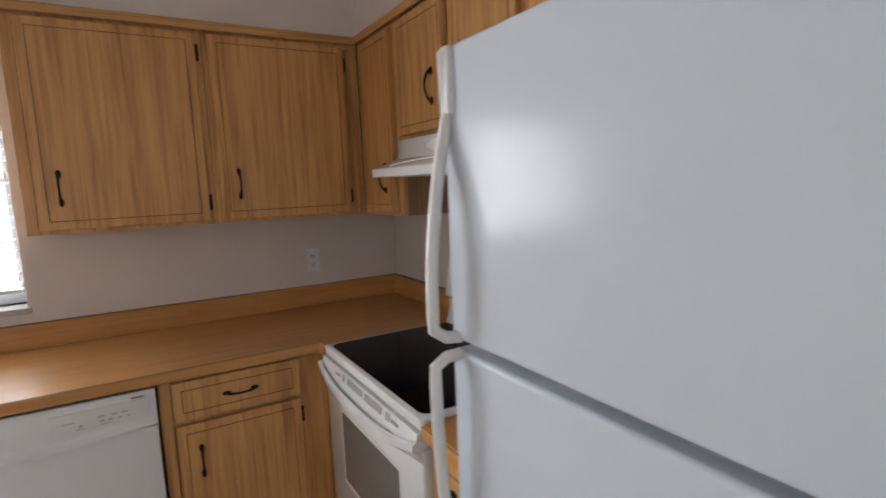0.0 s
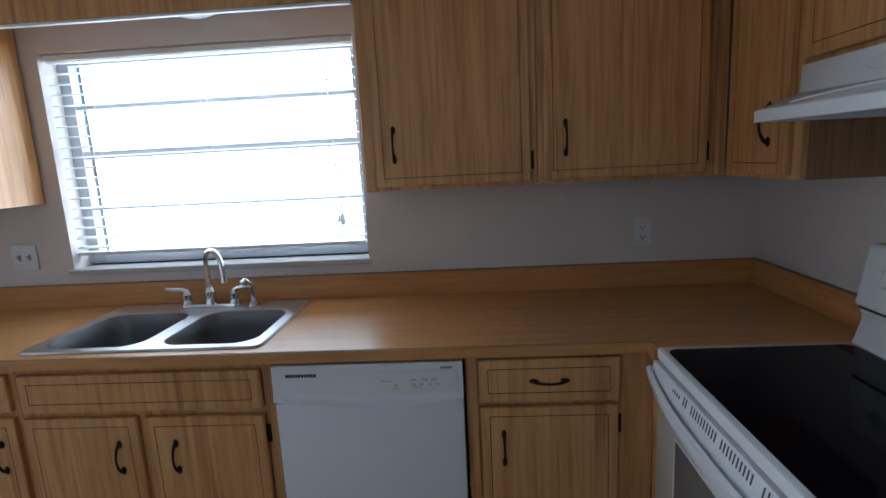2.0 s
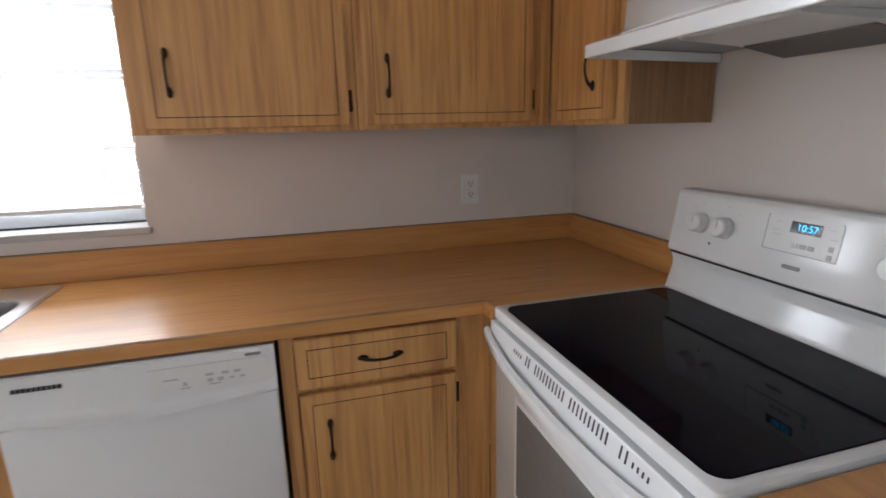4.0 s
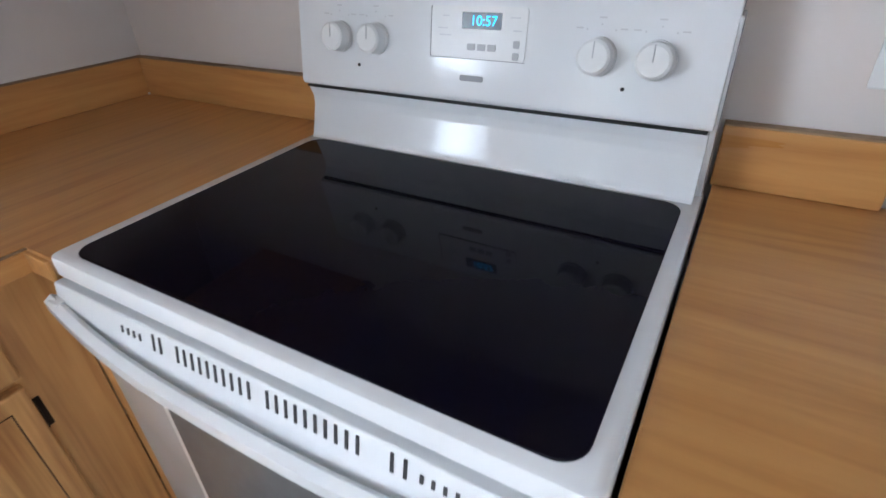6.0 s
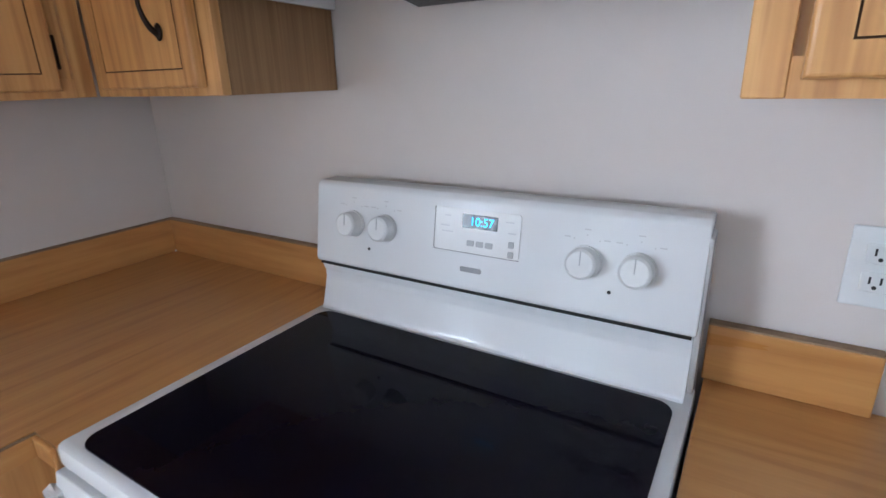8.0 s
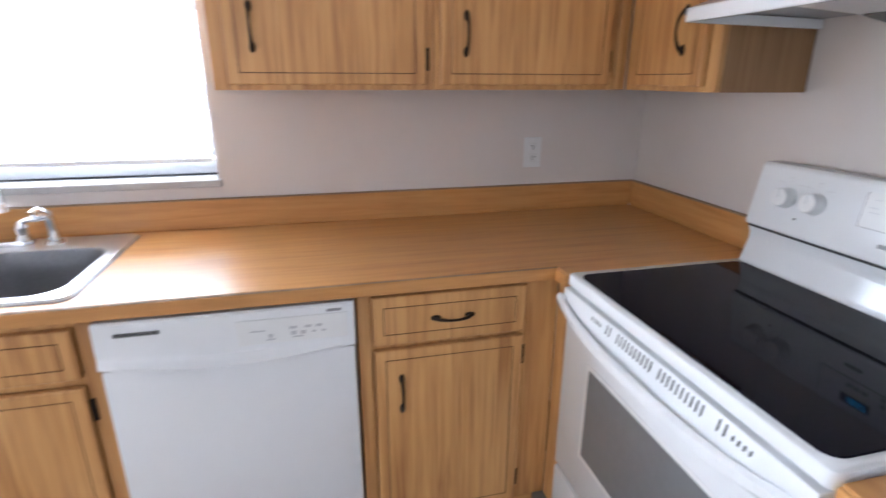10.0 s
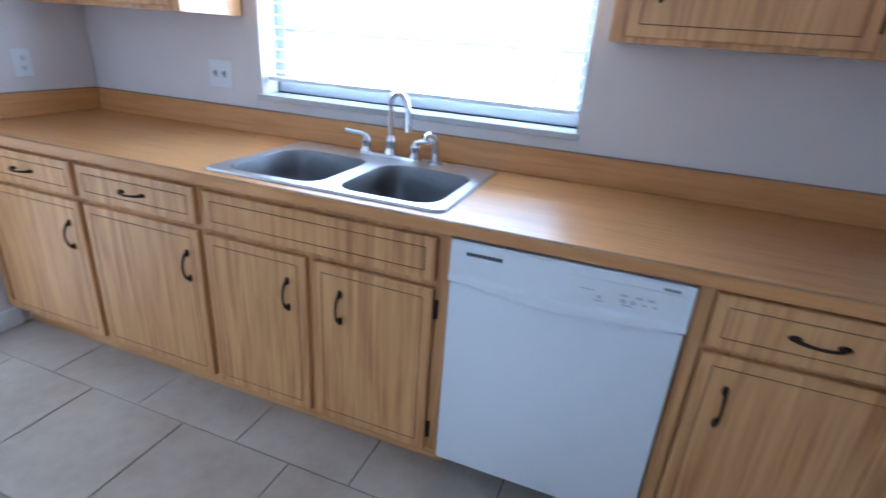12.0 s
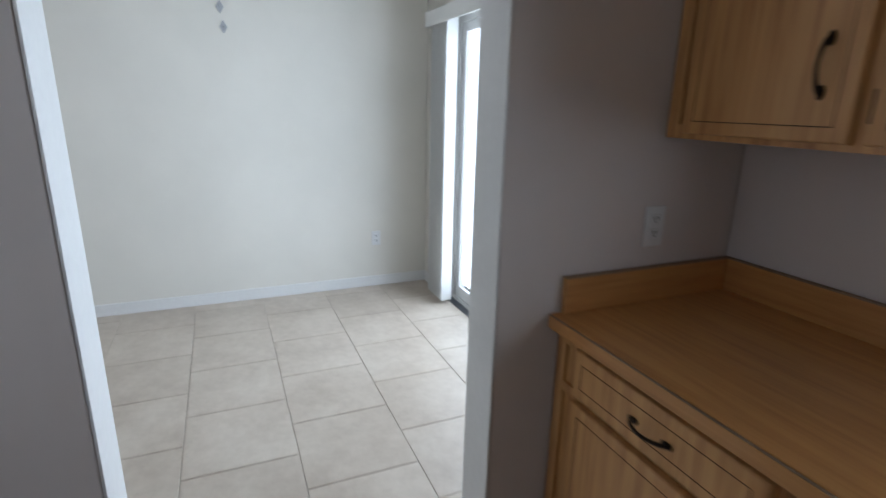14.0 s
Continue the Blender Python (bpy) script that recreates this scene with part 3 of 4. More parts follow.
dome = bmesh.new()
bmesh.ops.create_uvsphere(dome, u_segments=40, v_segments=20, radius=1)
bmesh.ops.delete(dome, geom=[v for v in dome.verts if v.co.z > 0.01], context="VERTS")
dome.transform(Matrix.Translation((-2.13, -0.17, 2.10)) @ Matrix.Diagonal((0.112, 0.112, 0.072, 1)))
part("shade", dome, opal, lamp, smooth=True)


# ---- worktops ----
def plate(xs, ys, keep, z0, z1):
    bm = bmesh.new()
    vs = {(i, j): bm.verts.new((x, y, z0)) for i, x in enumerate(xs) for j, y in enumerate(ys)}
    faces = [bm.faces.new((vs[i, j], vs[i + 1, j], vs[i + 1, j + 1], vs[i, j + 1])) for i in range(len(xs) - 1) for j in range(len(ys) - 1) if keep(i, j)]
    bmesh.ops.delete(bm, geom=[v for v in bm.verts if not v.link_faces], context="VERTS")
    r = bmesh.ops.extrude_face_region(bm, geom=faces)
    for v in r["geom"]:
        if isinstance(v, bmesh.types.BMVert):
            v.co.z = z1
    bmesh.ops.recalc_face_normals(bm, faces=bm.faces[:])
    return bm


SINK = (-2.660, -1.834, -0.602, -0.048)
TOP = 0.914
filler = thing("corner_filler", (-0.6, -0.655, 0.0), "honey oak laminate filler panel beside the cooker", "filler panel")
part("panel", box(-0.6116, -0.602, -0.7088, -0.6085, BASE_0, BASE_1, 0.0015), oak, filler)
part("toe_kick", box(-0.53, -0.515, -0.700, -0.55, 0.0, BASE_0 - 0.002), oak, filler)
top = thing("worktop", (-1.9, -0.3, 0.876), "wood-grain laminate worktop with raised back edge", "worktop")
xs = [PART_X1 + 0.003, SINK[0] + 0.02, SINK[1] - 0.02, -0.636, -0.002]
ys = [-0.703, -0.636, SINK[2] + 0.015, SINK[3] - 0.015, -0.002]
part("top", plate(xs, ys, lambda i, j: (j > 0 and not (i == 1 and j == 2)) or i == 3, 0.876, TOP), counter_x, top)
part("front_edge", joined(box(PART_X1 + 0.003, -0.6365, -0.6435, -0.6365, 0.876, 0.9105, 0.002), box(-0.6435, -0.6365, -0.703, -0.644, 0.876, 0.9105, 0.002)), counter_x, top)
part("front_seam", box(PART_X1 + 0.003, -0.636, -0.6425, -0.6365, 0.9108, 0.9128), caulk, top)
part("back_edge", joined(box(PART_X1 + 0.003, -0.003, -0.022, -0.003, TOP + 0.0005, 1.012, 0.0015), ), counter_x, top)
part("side_edge", box(-0.022, -0.003, -0.703, -0.0222, TOP + 0.0005, 1.012, 0.0015), counter_y, top)
part("side_edge", box(PART_X1 + 0.003, PART_X1 + 0.022, -0.606, -0.0222, TOP + 0.0005, 1.012, 0.0015), counter_y, top)
part("cap", joined(box(PART_X1 + 0.004, -0.004, -0.0225, -0.002, 1.0118, 1.0152, 0.001), box(-0.0225, -0.002, -0.703, -0.023, 1.0118, 1.0152, 0.001), box(PART_X1 + 0.0015, PART_X1 + 0.0225, -0.607, -0.023, 1.0118, 1.0152, 0.001)), caulk, top, "dull brown top edge")

part("caulk_dab", box(-0.0275, -0.0222, -0.0275, -0.0222, TOP + 0.0004, TOP + 0.006, 0.0015), trim_white, top, "small white dab of caulk")
top2 = thing("worktop", (-0.3, -1.58, 0.876), "short wood-grain laminate worktop between cooker and fridge", "worktop")
part("top", box(-0.636, -0.002, -1.80, -1.463, 0.876, TOP, 0.002), counter_y, top2)
part("front_edge", box(-0.6435, -0.6365, -1.80, -1.463, 0.876, 0.9105, 0.002), counter_y, top2)
part("back_edge", box(-0.022, -0.003, -1.678, -1.459, TOP + 0.0005, 1.012, 0.003), counter_y, top2)
part("cap", box(-0.0225, -0.002, -1.678, -1.459, 1.0118, 1.0152, 0.001), caulk, top2, "dull brown top edge")

# ---- sink and tap ----
sink = thing("kitchen_sink", (-2.243, -0.3, 0.72), "stainless steel double bowl sink set into the worktop", "sink")
BOWLS = ((-2.612, -2.262, -0.567, -0.190), (-2.205, -1.872, -0.567, -0.190))


def sink_rim():
    bm = bmesh.new()
    edges = []
    loops = [rounded(SINK[0] + 0.006, SINK[1] - 0.006, SINK[2] + 0.006, SINK[3] - 0.006, 0.03)] + [rounded(*b, 0.075, 8) for b in BOWLS]
    for loop in loops:
        vs = [bm.verts.new((x, y, 0.9215)) for x, y in loop]
        edges += [bm.edges.new((vs[k], vs[(k + 1) % len(vs)])) for k in range(len(vs))]
    bmesh.ops.triangle_fill(bm, use_beauty=True, edges=edges)
    for f in bm.faces:
        if f.normal.z < 0:
            f.normal_flip()
    outer = rounded(SINK[0], SINK[1], SINK[2], SINK[3], 0.034)
    inner = [v for v in bm.verts][: len(loops[0])]
    low = [bm.verts.new((x, y, 0.9146)) for x, y in outer]
    n = len(low)
    for k in range(n):
        bm.faces.new((low[k], low[(k + 1) % n], inner[(k + 1) % n], inner[k]))
    bmesh.ops.recalc_face_normals(bm, faces=bm.faces[:])
    return bm


def bowl_bm(x0, x1, y0, y1):
    bm = bmesh.new()
    rings = []
    for inset, z in ((0, 0.9215), (0.004, 0.9205), (0.0065, 0.916), (0.009, 0.85), (0.014, 0.775), (0.022, 0.755), (0.04, 0.745), (0.11, 0.740)):
        loop = rounded(x0 + inset, x1 - inset, y0 + inset, y1 - inset, max(0.075 - 0.4 * inset, 0.03), 8)
        rings.append([bm.verts.new((x, y, z)) for x, y in loop])
    for a, b in zip(rings, rings[1:]):
        for k in range(len(a)):
            bm.faces.new((a[k], b[k], b[(k + 1) % len(a)], a[(k + 1) % len(a)]))
    bm.faces.new(rings[-1])
    bmesh.ops.solidify(bm, geom=bm.faces[:], thickness=0.0015)
    return bm


part("rim", sink_rim(), steel, sink, smooth=True)
# Dark ring drawn for the shade where the rim meets the worktop
seal = rounded(SINK[0] - 0.001, SINK[1] + 0.001, SINK[2] - 0.001, SINK[3] + 0.001, 0.035)
part("seal", tube([(x, y, 0.9147) for x, y in seal + seal[:1]], 0.0016, 6), gasket, sink, "thin dark line painting the shade round the rim", True)
for b in BOWLS:
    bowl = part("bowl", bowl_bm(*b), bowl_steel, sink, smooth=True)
    cx, cy = (b[0] + b[1]) / 2, (b[2] + b[3]) / 2 + 0.03
    part("drain", joined(cyl((cx, cy, 0.7405), (cx, cy, 0.744), 0.045, 0.043, 28), cyl((cx, cy, 0.744), (cx, cy, 0.750), 0.02, 0.016, 18)), chrome, bowl, smooth=True)

TX, TY = -2.236, -0.112
tap = thing("kitchen_tap", (TX, TY, 0.9215), "chrome two-handle gooseneck tap on the sink", "tap")
part("base_plate", slab(rounded(TX - 0.125, TX + 0.125, TY - 0.026, TY + 0.026, 0.025), 0.9218, 0.936, 0.004), chrome, tap, smooth=True)
part("spout_collar", joined(cyl((TX, TY, 0.936), (TX, TY, 0.958), 0.024, 0.018, 28), cyl((TX, TY, 0.958), (TX, TY, 0.985), 0.018, 0.021, 28), cyl((TX, TY, 0.985), (TX, TY, 1.005), 0.021, 0.012, 28)), chrome, tap, smooth=True)
neck = [(TX, TY, 1.0), (TX - 0.003, TY, 1.10)]
for k in range(1, 11):
    a = radians(18 * k)
    neck.append((TX - 0.004 + 0.057 * (1 - math.cos(a)), TY - 0.048 * (1 - math.cos(a)), 1.10 + 0.062 * math.sin(a)))
neck.append((TX + 0.114, TY - 0.099, 1.055))
part("spout", joined(tube(neck, 0.0105, 16), cyl((TX + 0.1125, TY - 0.0975, 1.066), (TX + 0.1155, TY - 0.1005, 1.043), 0.0125, 0.0145, n=20)), chrome, tap, smooth=True)
for s in (-1, 1):
    hx = TX + s * 0.10
    part("valve", joined(cyl((hx, TY, 0.936), (hx, TY, 0.952), 0.023, 0.017, 24), cyl((hx, TY, 0.952), (hx, TY, 0.975), 0.016, 0.019, 24), cyl((hx, TY, 0.975), (hx, TY, 0.992), 0.019, 0.010, 24)), chrome, tap, smooth=True)
    part("lever", tube([(hx, TY, 0.988), (hx - 0.02 if s < 0 else hx + 0.02, TY - 0.004, 0.998), (hx + s * 0.05, TY - 0.010, 1.0), (hx + s * 0.082, TY - 0.014, 1.006)], [0.009, 0.0075, 0.0085, 0.006], 14), plastic_white if s < 0 else chrome, tap, "pale lever", True)
spray = thing("side_sprayer", (-2.055, TY, 0.9215), "chrome pull-out side sprayer beside the tap", "sprayer")
part("holder", joined(cyl((-2.055, TY, 0.9218), (-2.055, TY, 0.93), 0.026, 0.022, 24), cyl((-2.055, TY, 0.93), (-2.055, TY, 0.962), 0.017, 0.014, 24)), chrome, spray, smooth=True)
part("wand", tube([(-2.055, TY, 0.955), (-2.058, TY, 0.99), (-2.062, TY - 0.004, 1.012), (-2.075, TY - 0.022, 1.026), (-2.084, TY - 0.036, 1.018)], [0.011, 0.013, 0.015, 0.016, 0.013], 16), chrome, spray, smooth=True)


# ---- dishwasher ----
DX0, DX1, DY = -1.792, -1.192, -0.640
dw = thing("dishwasher", ((DX0 + DX1) / 2, -0.3, 0.0), "white built-in dishwasher under the worktop", "dishwasher")
# Black body puts the shade of the gaps beside the door into colour
part("body", box(DX0 + 0.012, DX1 - 0.012, -0.590, -0.03, 0.10, 0.868), black, dw)
part("toe_panel", box(DX0 + 0.01, DX1 - 0.01, -0.50, -0.485, 0.0, 0.10), black, dw, "dark recessed toe panel")
part("door", box(DX0 + 0.003, DX1 - 0.003, DY, -0.592, 0.124, 0.742, 0.006), appliance, dw, smooth=True)


def control_panel():
    """The upper front, whose lower edge bows out into a pull."""
    bm = bmesh.new()
    n = 24
    rows = []
    for k in range(n + 1):
        u = -1 + 2 * k / n
        x = (DX0 + DX1) / 2 + u * (DX1 - DX0 - 0.004) / 2
        bow = max(0.0, 1 - u * u) ** 1.2
        z0 = 0.748 - 0.019 * bow
        prof = [(-0.592, 0.864), (DY + 0.004, 0.866), (DY - 0.001, 0.861), (DY - 0.004, 0.80), (DY - 0.003, z0 + 0.040), (DY - 0.003, z0 + 0.030), (DY - 0.005 - 0.006 * bow, z0 + 0.021), (DY - 0.009 - 0.019 * bow, z0 + 0.011), (DY - 0.008 - 0.019 * bow, z0 + 0.003), (DY - 0.004 - 0.012 * bow, z0), (DY + 0.010, z0 + 0.004 + 0.01 * bow), (-0.592, z0 + 0.006 + 0.01 * bow)]
        rows.append([bm.verts.new((x, y, z)) for y, z in prof])
    for a, b in zip(rows, rows[1:]):
        for j in range(len(a)):
            bm.faces.new((a[j], b[j], b[(j + 1) % len(a)], a[(j + 1) % len(a)]))
    bm.faces.new(rows[0])
    bm.faces.new(rows[-1][::-1])
    bmesh.ops.recalc_face_normals(bm, faces=bm.faces[:])
    return bm


cp = part("control_panel", control_panel(), appliance, dw, smooth=True)
for k in range(10):
    x = DX0 + 0.048 + k * 0.0098
    part("vent_slot", box(x, x + 0.0068, DY - 0.0055, DY - 0.002, 0.8305, 0.8395), black, cp)
part("overlay", box(-1.478, -1.212, DY - 0.0062, DY - 0.003, 0.776, 0.842, 0.001), plastic_white, cp, "pale touch control overlay")
marks = [(-1.43, 0.812, 0.034, 0.003), (-1.40, 0.797, 0.010, 0.009), (-1.40, 0.787, 0.022, 0.003), (-1.345, 0.814, 0.018, 0.006), (-1.31, 0.814, 0.016, 0.006), (-1.283, 0.814, 0.016, 0.006), (-1.345, 0.799, 0.013, 0.009), (-1.322, 0.799, 0.013, 0.009), (-1.296, 0.799, 0.010, 0.005), (-1.272, 0.799, 0.010, 0.005), (-1.335, 0.789, 0.026, 0.003)]
for x, z, w, h in marks:
    part("printed_mark", box(x - w / 2, x + w / 2, DY - 0.0075, DY - 0.0055, z - h / 2, z + h / 2), mark_grey, cp)
part("name_mark", box(-1.262, -1.226, DY - 0.0048, DY - 0.002, 0.8465, 0.8535, 0.001), gasket, cp)


# ---- cooker ----
RY0, RY1 = -1.4575, -0.7055
rng = thing("electric_cooker", (-0.33, (RY0 + RY1) / 2, 0.0), "white freestanding electric cooker with black glass hob", "cooker")
part("body", box(-0.600, -0.03, RY0 + 0.004, RY1 - 0.004, 0.02, 0.893, 0.003), appliance, rng)
part("rear_body", box(-0.09, -0.03, RY0 + 0.004, RY1 - 0.004, 0.893, 1.17, 0.003), appliance, rng)
hob = slab(rounded(-0.640, -0.060, RY0, RY1, 0.016), 0.8935, 0.9215, 0.006)
part("hob_frame", hob, appliance, rng, smooth=True)
part("hob_glass", slab(rounded(-0.622, -0.1305, RY0 + 0.022, RY1 - 0.030, 0.028), 0.9216, 0.9245, 0.0012), glass_black, rng, "black ceramic glass hob")
part("riser", prism([(-0.060, 0.9216), (-0.1235, 0.9216), (-0.119, 0.925), (-0.116, 0.931), (-0.1125, 0.942), (-0.099, 0.986), (-0.099, 1.002), (-0.107, 1.0215), (-0.060, 1.0215)], RY0 + 0.012, RY1 - 0.012, 0.002), appliance, rng, smooth=True)
# Solid black bar in the slot; the gap's shade is put into its colour
part("slot", box(-0.1115, -0.06, RY0 + 0.014, RY1 - 0.014, 1.0222, 1.0262), black, rng)
guard = part("control_panel", prism([(-0.066, 1.0265), (-0.111, 1.0265), (-0.114, 1.035), (-0.088, 1.188), (-0.080, 1.196), (-0.030, 1.196), (-0.030, 1.17), (-0.066, 1.17)], RY0 + 0.008, RY1 - 0.004, 0.004), appliance, rng, smooth=True)
TILT_A = math.atan2(0.026, 0.153)


def on_guard(y, z, out=0.0):
    """A place on the leaning control panel's face."""
    return (-0.114 + (z - 1.035) * 0.026 / 0.153 - out, y, z)


def guard_plate(y0, y1, z0, z1, out0, out1, r=0.003):
    bm = slab(rounded(-(y1 - y0) / 2, (y1 - y0) / 2, -(z1 - z0) / 2, (z1 - z0) / 2, r, 4), out0, out1)
    face = Matrix(((0, math.sin(TILT_A), -math.cos(TILT_A)), (-1, 0, 0), (0, math.cos(TILT_A), math.sin(TILT_A)))).to_4x4()
    bm.transform(Matrix.Translation(on_guard((y0 + y1) / 2, (z0 + z1) / 2)) @ face)
    return bm


for y, kz in ((-0.810, 1.117), (-0.890, 1.117), (-1.280, 1.112), (-1.360, 1.112)):
    a = Vector(on_guard(y, kz))
    nrm = Vector((-math.cos(TILT_A), 0, math.sin(TILT_A)))
    knob = part("knob", joined(cyl(a + nrm * 0.001, a + nrm * 0.006, 0.0272, 0.0265, 36), cyl(a + nrm * 0.006, a + nrm * 0.026, 0.0252, 0.0238, 36), cyl(a + nrm * 0.026, a + nrm * 0.029, 0.0238, 0.020, 36)), plastic_white, guard, smooth=True)
    up = Vector((math.sin(TILT_A), 0, math.cos(TILT_A)))
    c = a + nrm * 0.0295 + up * 0.010
    part("pointer", cyl(c - up * 0.011, c + up * 0.011, 0.0009, n=6), mark_grey, knob)
    for dy, dz, r in ((0.020, 0.036, 0.0013), (0.0, 0.043, 0.0013), (-0.020, 0.036, 0.0013)):
        q = a + nrm * 0.0003 + dz * up + Vector((0, dy, 0))
        part("dial_dot", cyl(q, q + nrm * 0.0008, r, n=8), faint_print, guard)
    for dy, dz in ((0.031, 0.037), (0.0, 0.051), (-0.031, 0.037)):
        part("dial_mark", guard_plate(y + dy - 0.005, y + dy + 0.005, a.z + dz - 0.001, a.z + dz + 0.001, 0.0, 0.0008, 0.0004), faint_print, guard)
part("panel_insert", guard_plate(-1.170, -1.003, 1.096, 1.173, 0.0, 0.0018, 0.006), plastic_white, guard, "pale control insert")
part("insert_outline", joined(guard_plate(-1.170, -1.003, 1.0955, 1.0965, 0.0, 0.0024, 0.0004), guard_plate(-1.0035, -1.0025, 1.097, 1.172, 0.0, 0.0024, 0.0004)), gasket, guard)
part("display", guard_plate(-1.128, -1.060, 1.140, 1.164, 0.0, 0.0028, 0.001), display_blue, guard, "dark clock display")
txt = bpy.data.curves.new("clock_text", "FONT")
txt.body, txt.size, txt.align_x, txt.align_y = "10:57", 0.021, "CENTER", "CENTER"
tmp = new("clock_text", txt)
txt_mesh = bpy.data.meshes.new_from_object(tmp)
bpy.data.objects.remove(tmp)
bm = bmesh.new()
bm.from_mesh(txt_mesh)
face = Matrix(((0, math.sin(TILT_A), -math.cos(TILT_A)), (-1, 0, 0), (0, math.cos(TILT_A), math.sin(TILT_A)))).to_4x4()
bm.transform(Matrix.Translation(on_guard(-1.098, 1.152, 0.0033)) @ face)
part("clock_digits", bm, digits_mat, guard, "glowing blue digits")
for y, z, w, h in ((-1.078, 1.114, 0.014, 0.010), (-1.096, 1.114, 0.014, 0.010), (-1.114, 1.114, 0.014, 0.010), (-1.155, 1.121, 0.010, 0.011), (-1.155, 1.104, 0.010, 0.011)):
    part("button", guard_plate(y - w / 2, y + w / 2, z - h / 2, z + h / 2, 0.0, 0.003, 0.002), plastic_grey, guard)
part("name_mark", guard_plate(-1.102, -1.060, 1.062, 1.071, 0.0, 0.0012, 0.003), print_grey, guard)
for y, z, w in ((-1.025, 1.140, 0.018), (-1.030, 1.130, 0.022), (-1.155, 1.140, 0.014), (-1.15, 1.158, 0.016), (-1.03, 1.158, 0.012)):
    part("printed_mark", guard_plate(y - w / 2, y + w / 2, z - 0.001, z + 0.001, 0.0, 0.0024, 0.0005), faint_print, guard)
for y in (-0.852, -1.322):
    part("indicator", guard_plate(y - 0.0028, y + 0.0028, 1.069, 1.0746, 0.0, 0.0014, 0.0026), black, guard)

# Grey filler under the hob edge, coloured for the groove's shade
part("front_gap", box(-0.622, -0.598, RY0 + 0.006, RY1 - 0.006, 0.8855, 0.8935), gasket, rng)
part("vent_strip", prism([(-0.600, 0.838), (-0.658, 0.838), (-0.648, 0.885), (-0.600, 0.885)], RY0 + 0.008, RY1 - 0.008, 0.002), appliance, rng)
slots = [-0.924, -0.9375] + [-0.970 - 0.0135 * k for k in range(10)] + [-1.120 - 0.0135 * k for k in range(10)] + [-1.282, -1.297]
for y in [-0.9 + (v + 0.894) * 0.965 for v in slots]:
    part("vent_slot", prism([(-0.652, 0.857), (-0.6550, 0.857), (-0.6504, 0.8785), (-0.648, 0.8785)], y - 0.0038, y), vent_dark, rng)
for y in (-0.866, -0.878, -0.890, -0.902, -1.306, -1.318, -1.330, -1.342):
    part("vent_slot", prism([(-0.652, 0.861), (-0.6542, 0.861), (-0.6522, 0.870), (-0.650, 0.870)], y - 0.0038, y), vent_dark, rng)

door = part("oven_door", box(-0.637, -0.602, RY0 + 0.006, RY1 - 0.006, 0.328, 0.836, 0.008), appliance, rng, smooth=True)
part("oven_window", box(-0.6395, -0.635, -1.308, -0.855, 0.462, 0.716, 0.0015), oven_glass, door, "grey tinted oven window")
part("window_border", joined(box(-0.6388, -0.636, -1.320, -0.843, 0.450, 0.4618, 0.001), box(-0.6388, -0.636, -1.320, -0.843, 0.7162, 0.728, 0.001), box(-0.6388, -0.636, -0.8548, -0.843, 0.462, 0.716, 0.001), box(-0.6388, -0.636, -1.320, -1.3082, 0.462, 0.716, 0.001)), plastic_white, door)


def bow_handle():
    """A wide flat pull across the oven door that sweeps out and down in the middle."""
    bm = bmesh.new()
    rows = []
    n = 28
    for k in range(n + 1):
        u = -1 + 2 * k / n
        y = (RY0 + RY1) / 2 - u * (RY1 - RY0 - 0.004) / 2
        b = 1 - abs(u) ** 2.8
        x, z, h, t = -0.667 - 0.020 * b, 0.862 - 0.030 * b, 0.015 + 0.004 * b, 0.018
        prof = [(x, z), (x + t * 0.6, z + 0.006), (x + t, z), (x + t, z - h), (x + t * 0.5, z - h - 0.006), (x, z - h)]
        rows.append([bm.verts.new((px, y, pz)) for px, pz in prof])
    for a, b in zip(rows, rows[1:]):
        for j in range(len(a)):
            bm.faces.new((a[j], b[j], b[(j + 1) % len(a)], a[(j + 1) % len(a)]))
    bm.faces.new(rows[0])
    bm.faces.new(rows[-1][::-1])
    bmesh.ops.recalc_face_normals(bm, faces=bm.faces[:])
    return joined(bm, box(-0.666, -0.61, RY1 - 0.030, RY1 - 0.004, 0.842, 0.864, 0.004), box(-0.666, -0.61, RY0 + 0.004, RY0 + 0.030, 0.842, 0.864, 0.004))


def door_cap():
    """The hollow between the vent strip and the bowed handle."""
    bm = bmesh.new()
    rows = []
    n = 28
    for k in range(n + 1):
        u = -1 + 2 * k / n
        y = (RY0 + RY1) / 2 - u * (RY1 - RY0 - 0.02) / 2
        b = 1 - abs(u) ** 2.8
        x1, z1 = -0.655 - 0.020 * b, 0.850 - 0.034 * b
        x0, z0 = -0.655, 0.848
        rows.append([bm.verts.new((x0 + (x1 - x0) * w, y, z0 + (z1 - z0) * w - 0.010 * b * math.sin(math.pi * w))) for w in (0, 0.25, 0.5, 0.75, 1.0)] + [bm.verts.new((x1 + 0.006, y, z1 - 0.022)), bm.verts.new((-0.630, y, 0.79)), bm.verts.new((-0.630, y, 0.84))])
    for a, b in zip(rows, rows[1:]):
        for j in range(len(a)):
            bm.faces.new((a[j], b[j], b[(j + 1) % len(a)], a[(j + 1) % len(a)]))
    bm.faces.new(rows[0])
    bm.faces.new(rows[-1][::-1])
    bmesh.ops.recalc_face_normals(bm, faces=bm.faces[:])
    return bm


part("door_cap", door_cap(), appliance, door, smooth=True)
part("handle", bow_handle(), appliance, door, "white bowed door handle", True)
part("drawer", box(-0.637, -0.602, RY0 + 0.006, RY1 - 0.006, 0.075, 0.316, 0.008), appliance, rng, smooth=True)
